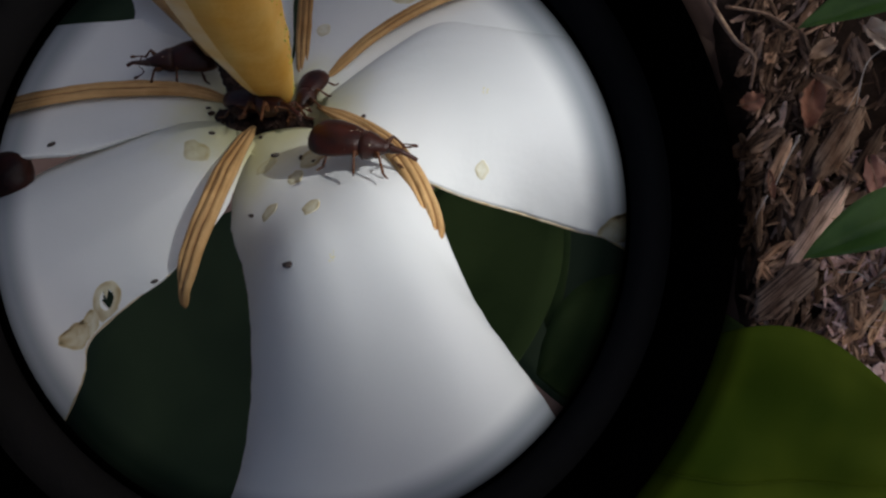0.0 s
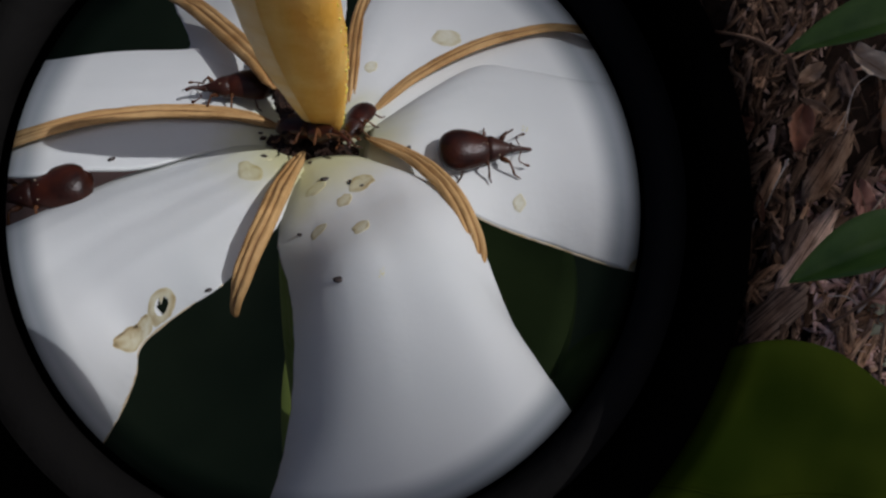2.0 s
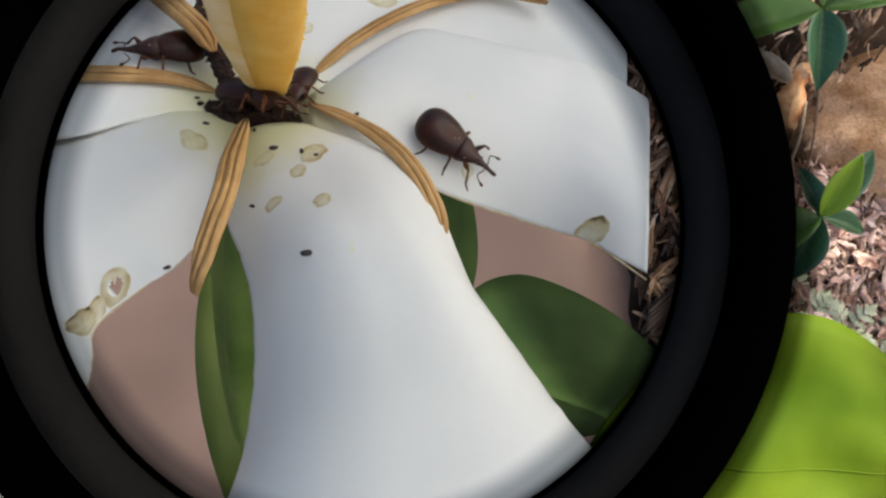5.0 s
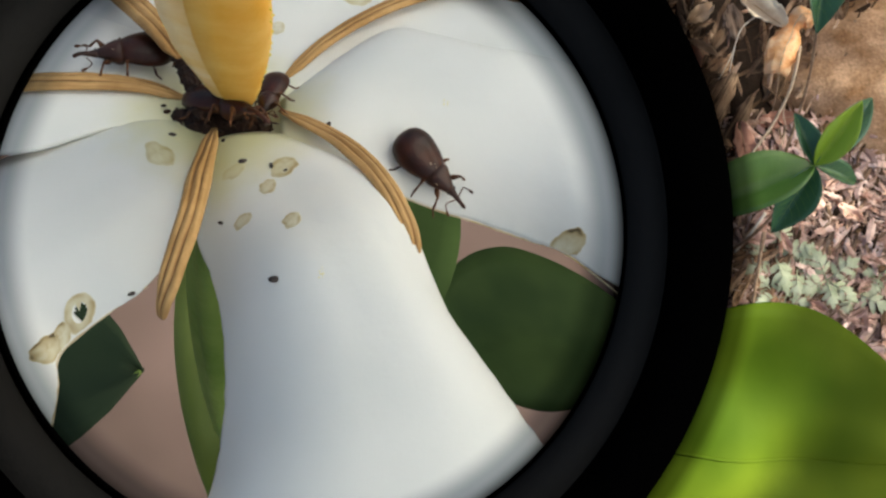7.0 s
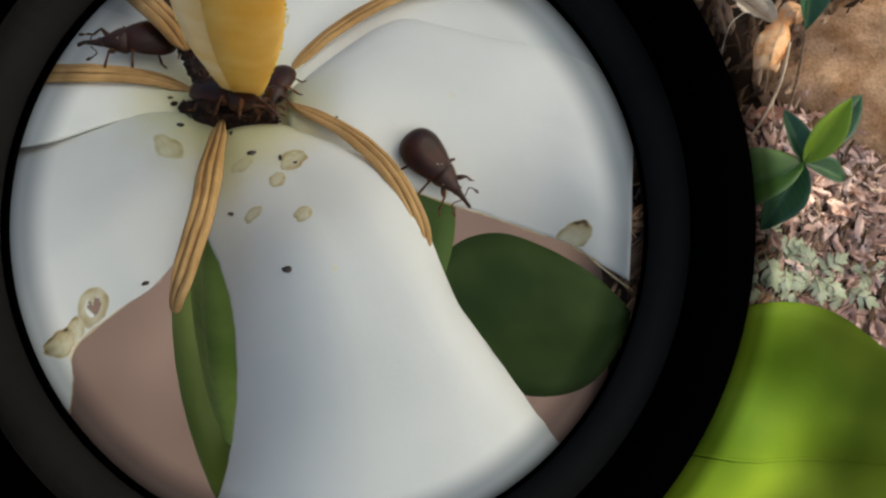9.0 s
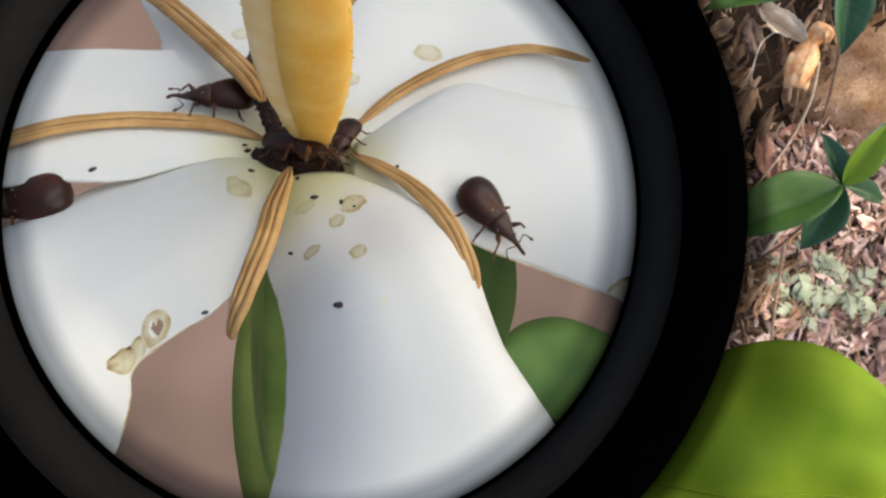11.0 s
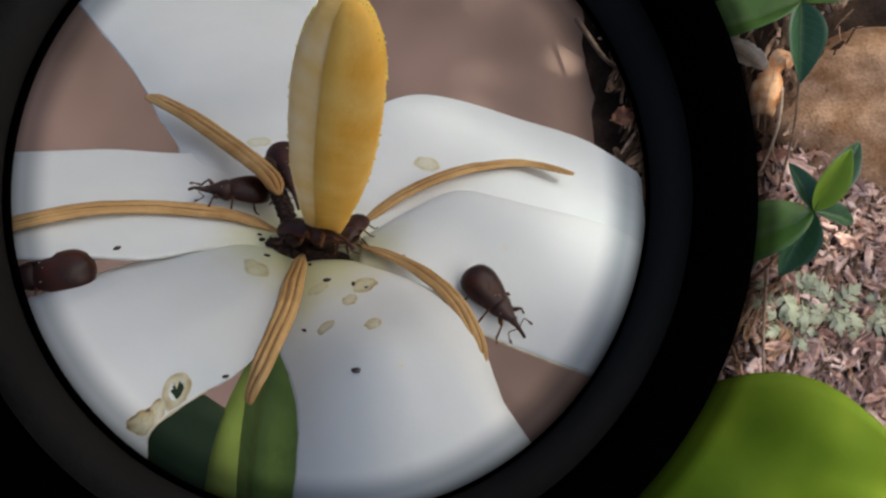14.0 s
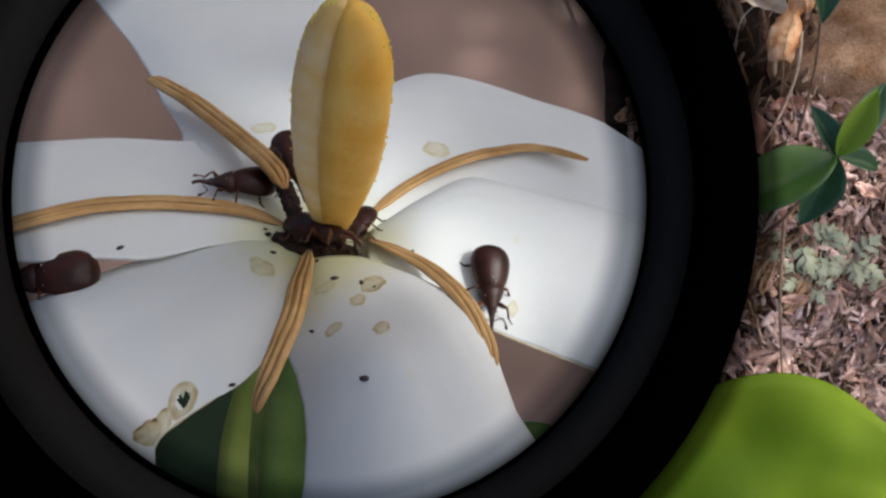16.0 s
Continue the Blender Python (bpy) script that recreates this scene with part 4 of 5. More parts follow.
def earth_slab():
    """A smooth low hump of bare tan earth beside the litter."""
    bm = bmesh.new()
    rows = []
    cx, cy, a, b, turn = 0.462, 0.268, 0.105, 0.158, radians(82)
    for i in range(0, 26):
        f = i / 25
        row = []
        for j in range(80):
            t = 2 * math.pi * j / 80
            k = 1 + 0.12 * noise.noise(Vector((math.cos(t) * 2, math.sin(t) * 2, 4)))
            x, y = a * f * k * math.cos(t), b * f * k * math.sin(t)
            z = 0.020 * (1 - f ** 4) - 0.012 * f ** 8 + 0.0025 * noise.noise(Vector((x * 40, y * 40, 1)))
            row.append(Vector((cx + x * math.cos(turn) - y * math.sin(turn), cy + x * math.sin(turn) + y * math.cos(turn), z)))
        rows.append(row)
    vs = grid(bm, rows, True)
    bmesh.ops.remove_doubles(bm, verts=bm.verts, dist=1e-5)
    tagged(part("earth_mound", bm, CLAY), "smooth mound of bare tan sandy earth", "earth")


# kept smooth, and edged, to fit the blurred floor in the lens's view
def bare_earth():
    bm = bmesh.new()
    rows = []
    for i in range(61):
        row = []
        for j in range(61):
            x, y = -0.75 + 0.915 * i / 60, -0.65 + 1.5 * j / 60
            e = max(0, min(1, 8 * (1 - (abs(2 * j / 60 - 1) ** 3 + max(0, 1 - 2 * i / 60) ** 3) ** (1 / 3) - 0.04 + 0.16 * noise.noise(Vector((x * 5, y * 5, 3))))))
            e = min(e, 16 * (1 - i / 60))
            row.append(Vector((x, y, -0.02 + 0.022 * e + 0.002 * noise.noise(Vector((x * 6, y * 6, 8))))))
        rows.append(row)
    grid(bm, rows)
    tagged(part("bare_earth", bm, BARE), "smooth pinkish brown earth fitted to the view through the lens", "earth", kind="structure")


def chip(bm, x, y, z, ln, w, turn, tilt, roll, bend):
    m = pose(x, y, z, roll, tilt, turn)
    rows = []
    for i in range(4):
        f = i / 3 - 0.5
        k = w * (1.0 if 0 < i < 3 else 0.45)
        rows.append([m @ Vector((f * ln, s * k * 0.5, bend * ln * (f * f) * 2 + (0.15 * w if s == 0 else 0))) for s in (-1, 0, 1)])
    vs = grid(bm, rows)


def litter(name, mat, count, box, size, thin, label, turn=None, seed=1):
    rng = random.Random(seed)
    bm = bmesh.new()
    for _ in range(count):
        x, y = rng.uniform(box[0], box[1]), rng.uniform(box[2], box[3])
        if (x < 0.172 or (0.25 < x < 0.33 and rng.random() < 0.6)) and y > 0.25:
            continue
        ln = size * rng.uniform(0.45, 1.5)
        a = rng.uniform(0, 360) if turn is None else rng.gauss(turn, 28)
        chip(bm, x, y, rng.uniform(0.0, 0.012), ln, ln * thin * rng.uniform(0.5, 1.5), a, rng.gauss(0, 14), rng.gauss(0, 25), rng.uniform(-0.25, 0.25))
    ob = part(name, bm, mat, smooth=False)
    return tagged(ob, label, "leaf litter", kind="stuff")


def bark_flakes(count):
    """Large torn flakes of bark, each a thing of its own, from six shapes."""
    rng = random.Random(9)
    shapes = []
    for k in range(6):
        bm = bmesh.new()
        ln, w, bend = 0.042, 0.042 * (0.12 + 0.05 * k), rng.uniform(-0.25, 0.25)
        rows = []
        for i in range(7):
            f = i / 6 - 0.5
            ww = w * 0.5 * (1 - abs(2 * f) ** 3 * 0.6) * rng.uniform(0.75, 1.15)
            rows.append([Vector((f * ln + rng.gauss(0, 0.0012), g * ww, bend * ln * f * f * 2 + 0.12 * w * (1 - g * g) + rng.gauss(0, 0.0006))) for g in (-1, -0.4, 0.3, 1)])
        grid(bm, rows)
        thicken(bm, 0.0011)
        ob = part("bark_flake", bm, BARK_FIBRE, smooth=False)
        shapes.append(ob.data)
        bpy.data.objects.remove(ob)
    for k in range(count):
        while True:
            x, y = rng.uniform(0.162, 0.30), rng.uniform(0.05, 0.45)
            if not (x < 0.172 and y > 0.25) and (x < 0.25 or y < 0.2 or rng.random() < 0.2):
                break
        ob = new("bark_flake", shapes[k % 6])
        sc = 0.3 + 0.95 * rng.random() ** 1.8
        ob.matrix_world = pose(x, y, rng.uniform(0.006, 0.014), rng.gauss(0, 22), rng.gauss(0, 10), rng.gauss(62, 38)) @ Matrix.Scale(sc, 4)
        tagged(ob, "torn flake of dark brown bark on the forest floor", "bark", "bark flakes")


def bark_slab(x, y, ln, w, turn, mat):
    """A torn, slightly arched slab with ragged ends and split edges."""
    seed = x * 900 + y * 70
    bm = bmesh.new()
    rows = []
    for i in range(30):
        f = i / 29
        row = []
        for j in range(11):
            g = 2 * j / 10 - 1
            end = 0.10 * ln * noise.noise(Vector((g * 3.5, seed, f)))
            side = 1 + 0.30 * noise.noise(Vector((f * 5, seed, 3 if g > 0 else 7))) + 0.12 * noise.noise(Vector((f * 17, seed, g)))
            taper = min(1.0, 0.35 + 3.2 * min(f, 1 - f))
            row.append(Vector((ln * (f - 0.5) + end * abs(2 * f - 1) ** 3 * 2, g * w * 0.5 * side * taper,
                               0.16 * w * (1 - g * g) + 0.05 * w * noise.noise(Vector((f * 3, g * 5, seed + 2))) + 0.04 * ln * noise.noise(Vector((f * 1.5, 0, seed))))))
        rows.append(row)
    grid(bm, rows)
    thicken(bm, 0.0025)
    ob = part("bark_slab", bm, mat)
    ob.matrix_world = pose(x, y, 0.017, 3, -3, turn)
    tagged(ob, "torn slab of weathered brown bark on the forest floor", "bark", "bark slabs")


def dead_leaf(name, x, y, z, ln, w, turn, mat, curl, label, seed, crumple=0.22):
    bm = bmesh.new()
    rows = []
    for i in range(20):
        f = i / 19
        ww = w * 0.5 * math.sin(math.pi * (0.06 + 0.9 * f)) ** 0.7
        row = []
        for j in range(11):
            g = 2 * j / 10 - 1
            q = noise.noise(Vector((f * 3, g * 1.5, seed)))
            zz = curl * w * (g * g) + crumple * w * q + 0.25 * ln * curl * (f - 0.4) ** 2
            row.append(Vector((ln * (f - 0.5), g * ww * (1 + 0.25 * noise.noise(Vector((f * 9, seed, g)))), zz)))
        rows.append(row)
    grid(bm, rows)
    thicken(bm, 0.0004)
    ob = part(name, bm, mat)
    ob.matrix_world = pose(x, y, z, 4, -6, turn)
    tagged(ob, label, "dead leaf", "fallen leaves")
    stalk = bmesh.new()
    tube(stalk, spline([(-ln * 0.62, 0, 0.002), (-ln * 0.45, 0, 0.0), (0, 0, 0.0006), (ln * 0.42, 0, 0.002)], 14), [0.0007 - 0.00003 * i for i in range(14)], 6)
    part("midrib", stalk, TWIG, ob, "dry brown midrib")
    return ob


def far_litter():
    """Fallen leaves over the rest of the forest floor."""
    rng = random.Random(31)
    bm = bmesh.new()
    for _ in range(5200):
        x, y = rng.uniform(-3.2, 3.6), rng.uniform(-3.2, 3.4)
        if -0.85 < x < 0.54 and -0.75 < y < 0.95:
            continue
        ln = 0.05 * rng.uniform(0.5, 1.5)
        chip(bm, x, y, rng.uniform(-0.008, 0.004), ln, ln * rng.uniform(0.2, 0.6), rng.uniform(0, 360), rng.gauss(0, 10), rng.gauss(0, 16), rng.uniform(-0.25, 0.25))
    tagged(part("leaf_litter", bm, BARK, smooth=False), "brown fallen leaves strewn over the forest floor", "leaf litter", kind="stuff")


def crinkled_leaf():
    """A curled orange leaf with a pinched waist, a hooked tip and sharp crinkles."""
    bm = bmesh.new()
    line = spline([(0.301, 0.275, 0.028), (0.304, 0.292, 0.036), (0.312, 0.308, 0.036), (0.317, 0.319, 0.032), (0.324, 0.328, 0.036), (0.333, 0.328, 0.032), (0.335, 0.321, 0.022)], 34)
    wide = spline([(0.010, 0, 0), (0.0145, 0, 0), (0.0125, 0, 0), (0.0075, 0, 0), (0.0100, 0, 0), (0.0085, 0, 0), (0.003, 0, 0)], 34)
    rows = []
    for i, p in enumerate(line):
        d = (line[min(i + 1, 33)] - line[max(i - 1, 0)]).normalized()
        s = d.cross(Vector((0, 0, 1))).normalized()
        row = []
        for j in range(15):
            g = 2 * j / 14 - 1
            w = wide[i].x * (1 + 0.22 * noise.noise(Vector((i * 0.45, g * 2, 3))))
            fold = 0.0032 * abs(noise.noise(Vector((i * 0.33, g * 2.6, 9)))) + 0.0018 * noise.noise(Vector((i * 0.8, g * 5, 2)))
            row.append(p + s * g * w + Vector((0, 0, -0.55 * w * g * g + fold)))
        rows.append(row)
    grid(bm, rows)
    thicken(bm, 0.0005)
    ob = tagged(part("dead_leaf", bm, DEAD_ORANGE), "crinkled orange dead leaf with a hooked tip", "dead leaf", "fallen leaves")
    bm = bmesh.new()
    tube(bm, [p + Vector((0, 0, 0.0012)) for p in line[2:30]], [0.0005 - 0.00001 * i for i in range(28)], 6)
    part("midrib", bm, TWIG_TAN, ob, "dry tan midrib")


def twig(points, radius, mat, label):
    bm = bmesh.new()
    p = spline(points, 22)
    tube(bm, p, [radius * (1 - 0.5 * i / 21) * (1 + 0.15 * noise.noise(q * 150)) for i, q in enumerate(p)], 7)
    return tagged(part("twig", bm, mat), label, "twig", "fallen twigs")


def herb(x, y, size, turn, seed):
    """A low herb with deeply lobed grey-green leaves."""
    rng = random.Random(seed)
    root = empty("herb", pose(x, y, 0.0, 0, 0, turn), "low herb with lobed grey-green leaves in the litter", "herb", "low herbs")
    for k in range(5):
        a = 72 * k + rng.uniform(-18, 18)
        ln = size * rng.uniform(0.75, 1.15)
        bm = bmesh.new()
        lobes = ((0.28, 58, 0.40), (0.28, -58, 0.40), (0.50, 48, 0.42), (0.50, -48, 0.42), (0.70, 36, 0.34), (0.70, -36, 0.34), (0.66, 0, 0.50))
        for at, ang, le in lobes:
            rows = []
            for i in range(6):
                f = i / 5
                w = le * ln * 0.21 * math.sin(math.pi * (0.1 + 0.86 * f)) ** 0.8
                m = pose(at * ln, 0, 0.2 * at * ln, 0, 0, ang)
                rows.append([m @ Vector((f * le * ln, g * w, -0.12 * f * f * ln + 0.05 * abs(g) * w)) for g in (-1, 0, 1)])
            grid(bm, rows)
        tube(bm, [(0, 0, 0), (0.4 * ln, 0, 0.08 * ln), (0.7 * ln, 0, 0.12 * ln)], 0.0006, 5)
        ob = part("leaf", bm, HERB, root)
        ob.matrix_basis = pose(0, 0, 0.008 + 0.004 * rng.random(), rng.uniform(-12, 12), rng.uniform(-14, 4), a)
    return root


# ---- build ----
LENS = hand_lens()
THE_FLOWER = flower()
RIDERS = []
w = weevil("dark reddish brown weevil walking over a white petal", size=1.08)
WALKING = w
for label, args, size, out in (("dark brown weevil standing on a white petal with its snout out", (-6.4, 3.3, 206, 0.1, 4), 1.05, 1.0),
                               ("dark weevil pressed into the flower's throat", (0.45, -0.8, -40, 1.1, 2), 1.15, 0.0),
                               ("round brown weevil seen head-on beside the stigma", (2.65, 1.2, -92, 0.75, 8), 0.86, 0.0),
                               ("dark weevil climbing behind the yellow stigma", (-2.75, 5.3, -66, 1.3, -6), 1.08, 0.0),
                               ("brown weevil half hidden between two petals", (-14.5, -6.2, 203, -2.0), 1.2, 0.0)):
    RIDERS.append((weevil(label, size=size, reachy=out), seat(*args)))
RIDERS.append((throat_debris(), Matrix.Identity(4)))
for u, v, size, turn in ((1.62, -3.36, 0.27, 20), (4.58, -11.56, 0.33, 10), (5.93, -0.28, 0.24, 80), (3.25, -3.95, 0.22, 100), (1.0, -6.65, 0.2, 0), (-2.0, -12.2, 0.2, 40), (-10.8, -4.1, 0.25, 60), (-2.4, -2.0, 0.22, 0), (4.1, -4.4, 0.15, 30)):
    RIDERS.append(speck(u, v, size, turn))

# shrub leaves behind the flower, which move with it
def shrub():
    root = empty("shrub_twig", Matrix.Identity(4), "leafy green twig of the flowering shrub behind the flower", "twig")
    fork = Vector((0.009, -0.014, -0.044))
    stem_between([(-0.6 * MM, 0.8 * MM, -0.034), (0.004, -0.007, -0.038), fork, (0.012, -0.03, -0.09)], 0.0024, CALYX, root, "stem", "green twig under the flower")
    foot = Vector((-0.19, 0.78, -0.6))
    stem_between([fork + foot * k + Vector((0.004, 0.0, 0.003)) * math.sin(k * 9) for k in (0.012, 0.1, 0.25, 0.4, 0.58)], 0.0030, TWIG, root, "main_stem", "woody brown stem of the shrub")
    for start, end, width, mat, tilt in (((0.0200, 0.0480, -0.085), (0.0640, 0.0600, -0.085), 0.042, LEAF_MID, 0), ((0.0192, 0.1100, -0.085), (0.0227, 0.0603, -0.085), 0.0105, LEAF_MID, 0),
                                         ((0.0, 0.006, -0.05), (0.018, 0.07, -0.045), 0.026, LEAF_MID, 5)):
        leaf("leaf", toward(start, end, tilt), (Vector(end) - Vector(start)).length, width, mat, root, "", 0.1, 0.1, width * 900, vein=False)
    start, end = (0.0012, -0.010, -0.041), (-0.010, 0.056, -0.041)
    stem_between([fork, (0.006, -0.013, -0.042), start], 0.0007, CALYX, root, "petiole", "green leaf stalk")
    young = leaf("leaf", toward(start, end, 4), (Vector(end) - Vector(start)).length, 0.0175, LEAF_YOUNG, root, "young yellow-green leaf with dark folds", 0.04, 0.12, 7, vein=False)
    for seed, tilt in ((3, 0.0), (5, 0.0022), (8, -0.0026)):
        bm = bmesh.new()
        tube(bm, [Vector((0.064 * f, tilt * math.sin(f * 3), -0.0024 * f * f + 0.0004 + 0.12 * abs(tilt) * 2)) for f in (0.05, 0.2, 0.35, 0.5, 0.65, 0.8, 0.93)], [0.0002, 0.0005, 0.0006, 0.0006, 0.0005, 0.0004, 0.0001], 6)
        part("fold", bm, LEAF_OLIVE, young, "dark green fold along the leaf")
    return root


RIDERS.append((shrub(), Matrix.Identity(4)))

# broad lime leaf close to the camera, beside the hand lens
NEAR = tagged(part("broad_leaf", leaf_mesh(0.056, 0.046, 0.05, 0.06, seed=4, n=36, m=21, wave=0.06), LEAF_LIME), "broad smooth lime-green leaf close to the lens", "leaf")
part("midrib", vein_mesh(0.056, 0.046, 0.05, 0.06, wave=0.06, seed=4, thick=0.006, pairs=0), LEAF_LIME, NEAR, "faint midrib")
NEAR_ROWS = [(0, 1420, 580), (0.5, 1420, 575), (1.5, 1440, 600), (2, 1440, 605), (3, 1440, 580), (3.5, 1450, 560), (6, 1430, 560), (7, 1420, 540), (8, 1430, 530), (8.5, 1440, 520),
             (11, 1440, 605), (11.5, 1440, 612), (12.5, 1420, 655), (13.5, 1420, 660), (14.5, 1420, 662), (16, 1430, 662)]

# broad leaves of an understory shrub, between flower and floor
def understory():
    root = empty("understory_shrub", Matrix.Identity(4), "understory shrub with broad leaves coloured dark for shade", "shrub")
    stem_between([(-0.09, 0.10, 0.0), (-0.085, 0.095, 0.2), (-0.07, 0.10, 0.36)], 0.004, TWIG, root, "stem", "thin brown stem")
    c = Vector((-0.07, 0.10, 0.36))
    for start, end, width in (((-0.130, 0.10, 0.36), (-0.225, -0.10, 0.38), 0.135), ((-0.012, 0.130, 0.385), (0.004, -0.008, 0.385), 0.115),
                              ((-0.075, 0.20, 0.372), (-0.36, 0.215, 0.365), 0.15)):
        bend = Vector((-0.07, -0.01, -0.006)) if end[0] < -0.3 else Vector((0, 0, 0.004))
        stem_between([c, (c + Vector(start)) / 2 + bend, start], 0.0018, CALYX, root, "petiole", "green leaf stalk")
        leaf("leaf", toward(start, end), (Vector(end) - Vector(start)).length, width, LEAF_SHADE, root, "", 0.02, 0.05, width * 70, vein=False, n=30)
    return root


UNDERSTORY = understory()


# a tall thin sapling, slid whole to fit its top leaf to the camera's view
def sapling():
    root = empty("sapling", Matrix.Identity(4), "thin sapling with one grey-green leaf on top", "sapling")
    start, end = (-0.055, 0.150, 0.45), (0.020, 0.214, 0.45)
    stem_between([(-0.10, 0.17, 0.0), (-0.095, 0.165, 0.2), (-0.075, 0.155, 0.40), start], 0.0022, TWIG, root, "stem", "thin brown stem")
    leaf("leaf", toward(start, end), (Vector(end) - Vector(start)).length, 0.036, LEAF_SAGE, root, "", 0.05, 0.08, 12, vein=False)
    return root


SAPLING = sapling()
ground()
earth_slab()
bare_earth()
litter("wood_litter", LITTER, 5200, (0.22, 0.52, -0.16, 0.24), 0.0165, 0.24, "pinkish brown wood chips, needles and crumbled leaves", seed=2)
litter("bark_litter", BARK, 2100, (0.160, 0.42, -0.05, 0.50), 0.022, 0.16, "dark brown bark flakes and leaf crumbs", 62, seed=3)
litter("needle_litter", NEEDLE, 2600, (0.24, 0.50, -0.12, 0.20), 0.022, 0.055, "thin dry needles and straw among the litter", seed=6)
bark_flakes(290)
far_litter()
crinkled_leaf()
dead_leaf("dead_leaf", 0.2925, 0.338, 0.024, 0.052, 0.026, -46, DEAD_PALE, 0.3, "pale grey-brown dead leaf, curled", 2, 0.3)
dead_leaf("dead_leaf", 0.271, 0.212, 0.016, 0.042, 0.021, 103, DEAD_RED, 0.15, "small red-brown fallen leaf", 3)
dead_leaf("dead_leaf", 0.305, 0.238, 0.010, 0.036, 0.016, 10, DEAD_RED, 0.15, "small red-brown fallen leaf", 4)
dead_leaf("dead_leaf", 0.222, 0.283, 0.018, 0.044, 0.022, 77, DEAD_RUST, 0.35, "rusty curled fallen leaf among bark", 5)
dead_leaf("dead_leaf", 0.238, 0.338, 0.016, 0.028, 0.015, 34, DEAD_TAN, 0.3, "small tan dead leaf among bark", 6)
dead_leaf("dead_leaf", 0.173, 0.289, 0.014, 0.022, 0.019, 10, DEAD_RUST, 0.2, "rusty fallen leaf among bark", 7)
dead_leaf("dead_leaf", 0.183, 0.209, 0.016, 0.026, 0.007, 97, DEAD_RUST, 0.3, "narrow rusty fallen leaf on edge", 8)
dead_leaf("dead_leaf", 0.236, 0.300, 0.026, 0.026, 0.008, -37, DEAD_TAN, 0.6, "thin curled tan leaf strip on a rusty leaf", 9)
for sx, sy, sl, sw, turn, mat in ((0.217, 0.165, 0.092, 0.020, 55, WOOD_FIBRE), (0.208, 0.176, 0.045, 0.017, 67, WOOD_FIBRE), (0.187, 0.111, 0.066, 0.030, 40, WOOD_FIBRE), (0.263, 0.228, 0.066, 0.013, 60, BARK_FIBRE),
                                  (0.217, 0.239, 0.038, 0.009, 65, BARK_FIBRE), (0.191, 0.229, 0.050, 0.011, 62, BARK_FIBRE), (0.270, 0.330, 0.034, 0.018, 101, WOOD_FIBRE), (0.243, 0.245, 0.075, 0.024, 58, BARK_FIBRE)):
    bark_slab(sx, sy, sl, sw, turn, mat)
twig([(0.322, 0.300, 0.03), (0.316, 0.2795, 0.032), (0.3086, 0.2563, 0.030), (0.2903, 0.2243, 0.030), (0.2707, 0.1984, 0.028), (0.2531, 0.177, 0.022)], 0.0017, TWIG_TAN, "long bent pale brown twig")
twig([(0.3115, 0.2646, 0.03), (0.3033, 0.240, 0.028), (0.3048, 0.2233, 0.026), (0.2978, 0.1992, 0.02)], 0.0008, TWIG_TAN, "thin kinked brown side twig")
twig([(0.303, 0.285, 0.028), (0.3005, 0.263, 0.026), (0.298, 0.243, 0.018)], 0.0009, TWIG, "thin brown twig under an orange leaf")
twig([(0.277, 0.129, 0.03), (0.262, 0.06, 0.03), (0.256, -0.01, 0.02)], 0.0018, TWIG, "thin brown upright twig in the litter")
twig([(0.289, 0.334, 0.024), (0.272, 0.319, 0.026), (0.262, 0.294, 0.024), (0.251, 0.273, 0.018)], 0.0007, TWIG_PALE, "thin bent bleached twig lying on bark")
twig([(0.265, 0.300, 0.024), (0.261, 0.281, 0.02)], 0.0007, TWIG_PALE, "short bleached side twig")
twig([(0.209, 0.252, 0.024), (0.197, 0.230, 0.024), (0.186, 0.207, 0.02)], 0.0009, TWIG_PALE, "thin bleached needle lying on bark")
twig([(0.178, 0.197, 0.022), (0.166, 0.176, 0.02)], 0.0007, TWIG_PALE, "short bleached needle lying on bark")
twig([(0.139, 0.393, 0.02), (0.159, 0.348, 0.024), (0.175, 0.330, 0.024), (0.172, 0.302, 0.016)], 0.0028, TWIG, "knotted brown root twig")
twig([(0.154, 0.385, 0.02), (0.184, 0.375, 0.024), (0.203, 0.365, 0.022), (0.219, 0.356, 0.016)], 0.0017, TWIG, "thin brown twig lying on bark")
twig([(0.155, 0.223, 0.018), (0.173, 0.231, 0.022), (0.184, 0.231, 0.016)], 0.0008, TWIG, "thin brown twig lying on bark")
twig([(0.283, 0.148, 0.022), (0.269, 0.130, 0.022), (0.256, 0.114, 0.016)], 0.0016, TWIG_PALE, "short pale broken twig in the litter")
twig([(0.232, 0.128, 0.018), (0.247, 0.126, 0.022), (0.259, 0.116, 0.016)], 0.0007, TWIG_PALE, "thin bleached rootlet in the litter")
litter("clay_crumbs", LITTER, 320, (0.300, 0.44, 0.165, 0.27), 0.007, 0.4, "loose crumbs of leaf and bark on bare earth", seed=14)
rng = random.Random(21)
for k in range(26):
    fx, fy = rng.uniform(0.27, 0.46), rng.uniform(-0.02, 0.185)
    dead_leaf("dead_leaf", fx, fy, 0.014 + 0.004 * rng.random(), rng.uniform(0.014, 0.028), rng.uniform(0.007, 0.013), rng.uniform(0, 360), FRAGMENT, rng.uniform(0.1, 0.5), "pinkish brown leaf fragment on the litter", 20 + k, 0.4)
for i, (x, y, s) in enumerate(((0.293, 0.112, 0.030), (0.337, 0.090, 0.028), (0.360, 0.080, 0.026), (0.292, 0.076, 0.026), (0.312, 0.100, 0.022), (0.385, 0.095, 0.020))):
    herb(x, y, s, i * 47, i)
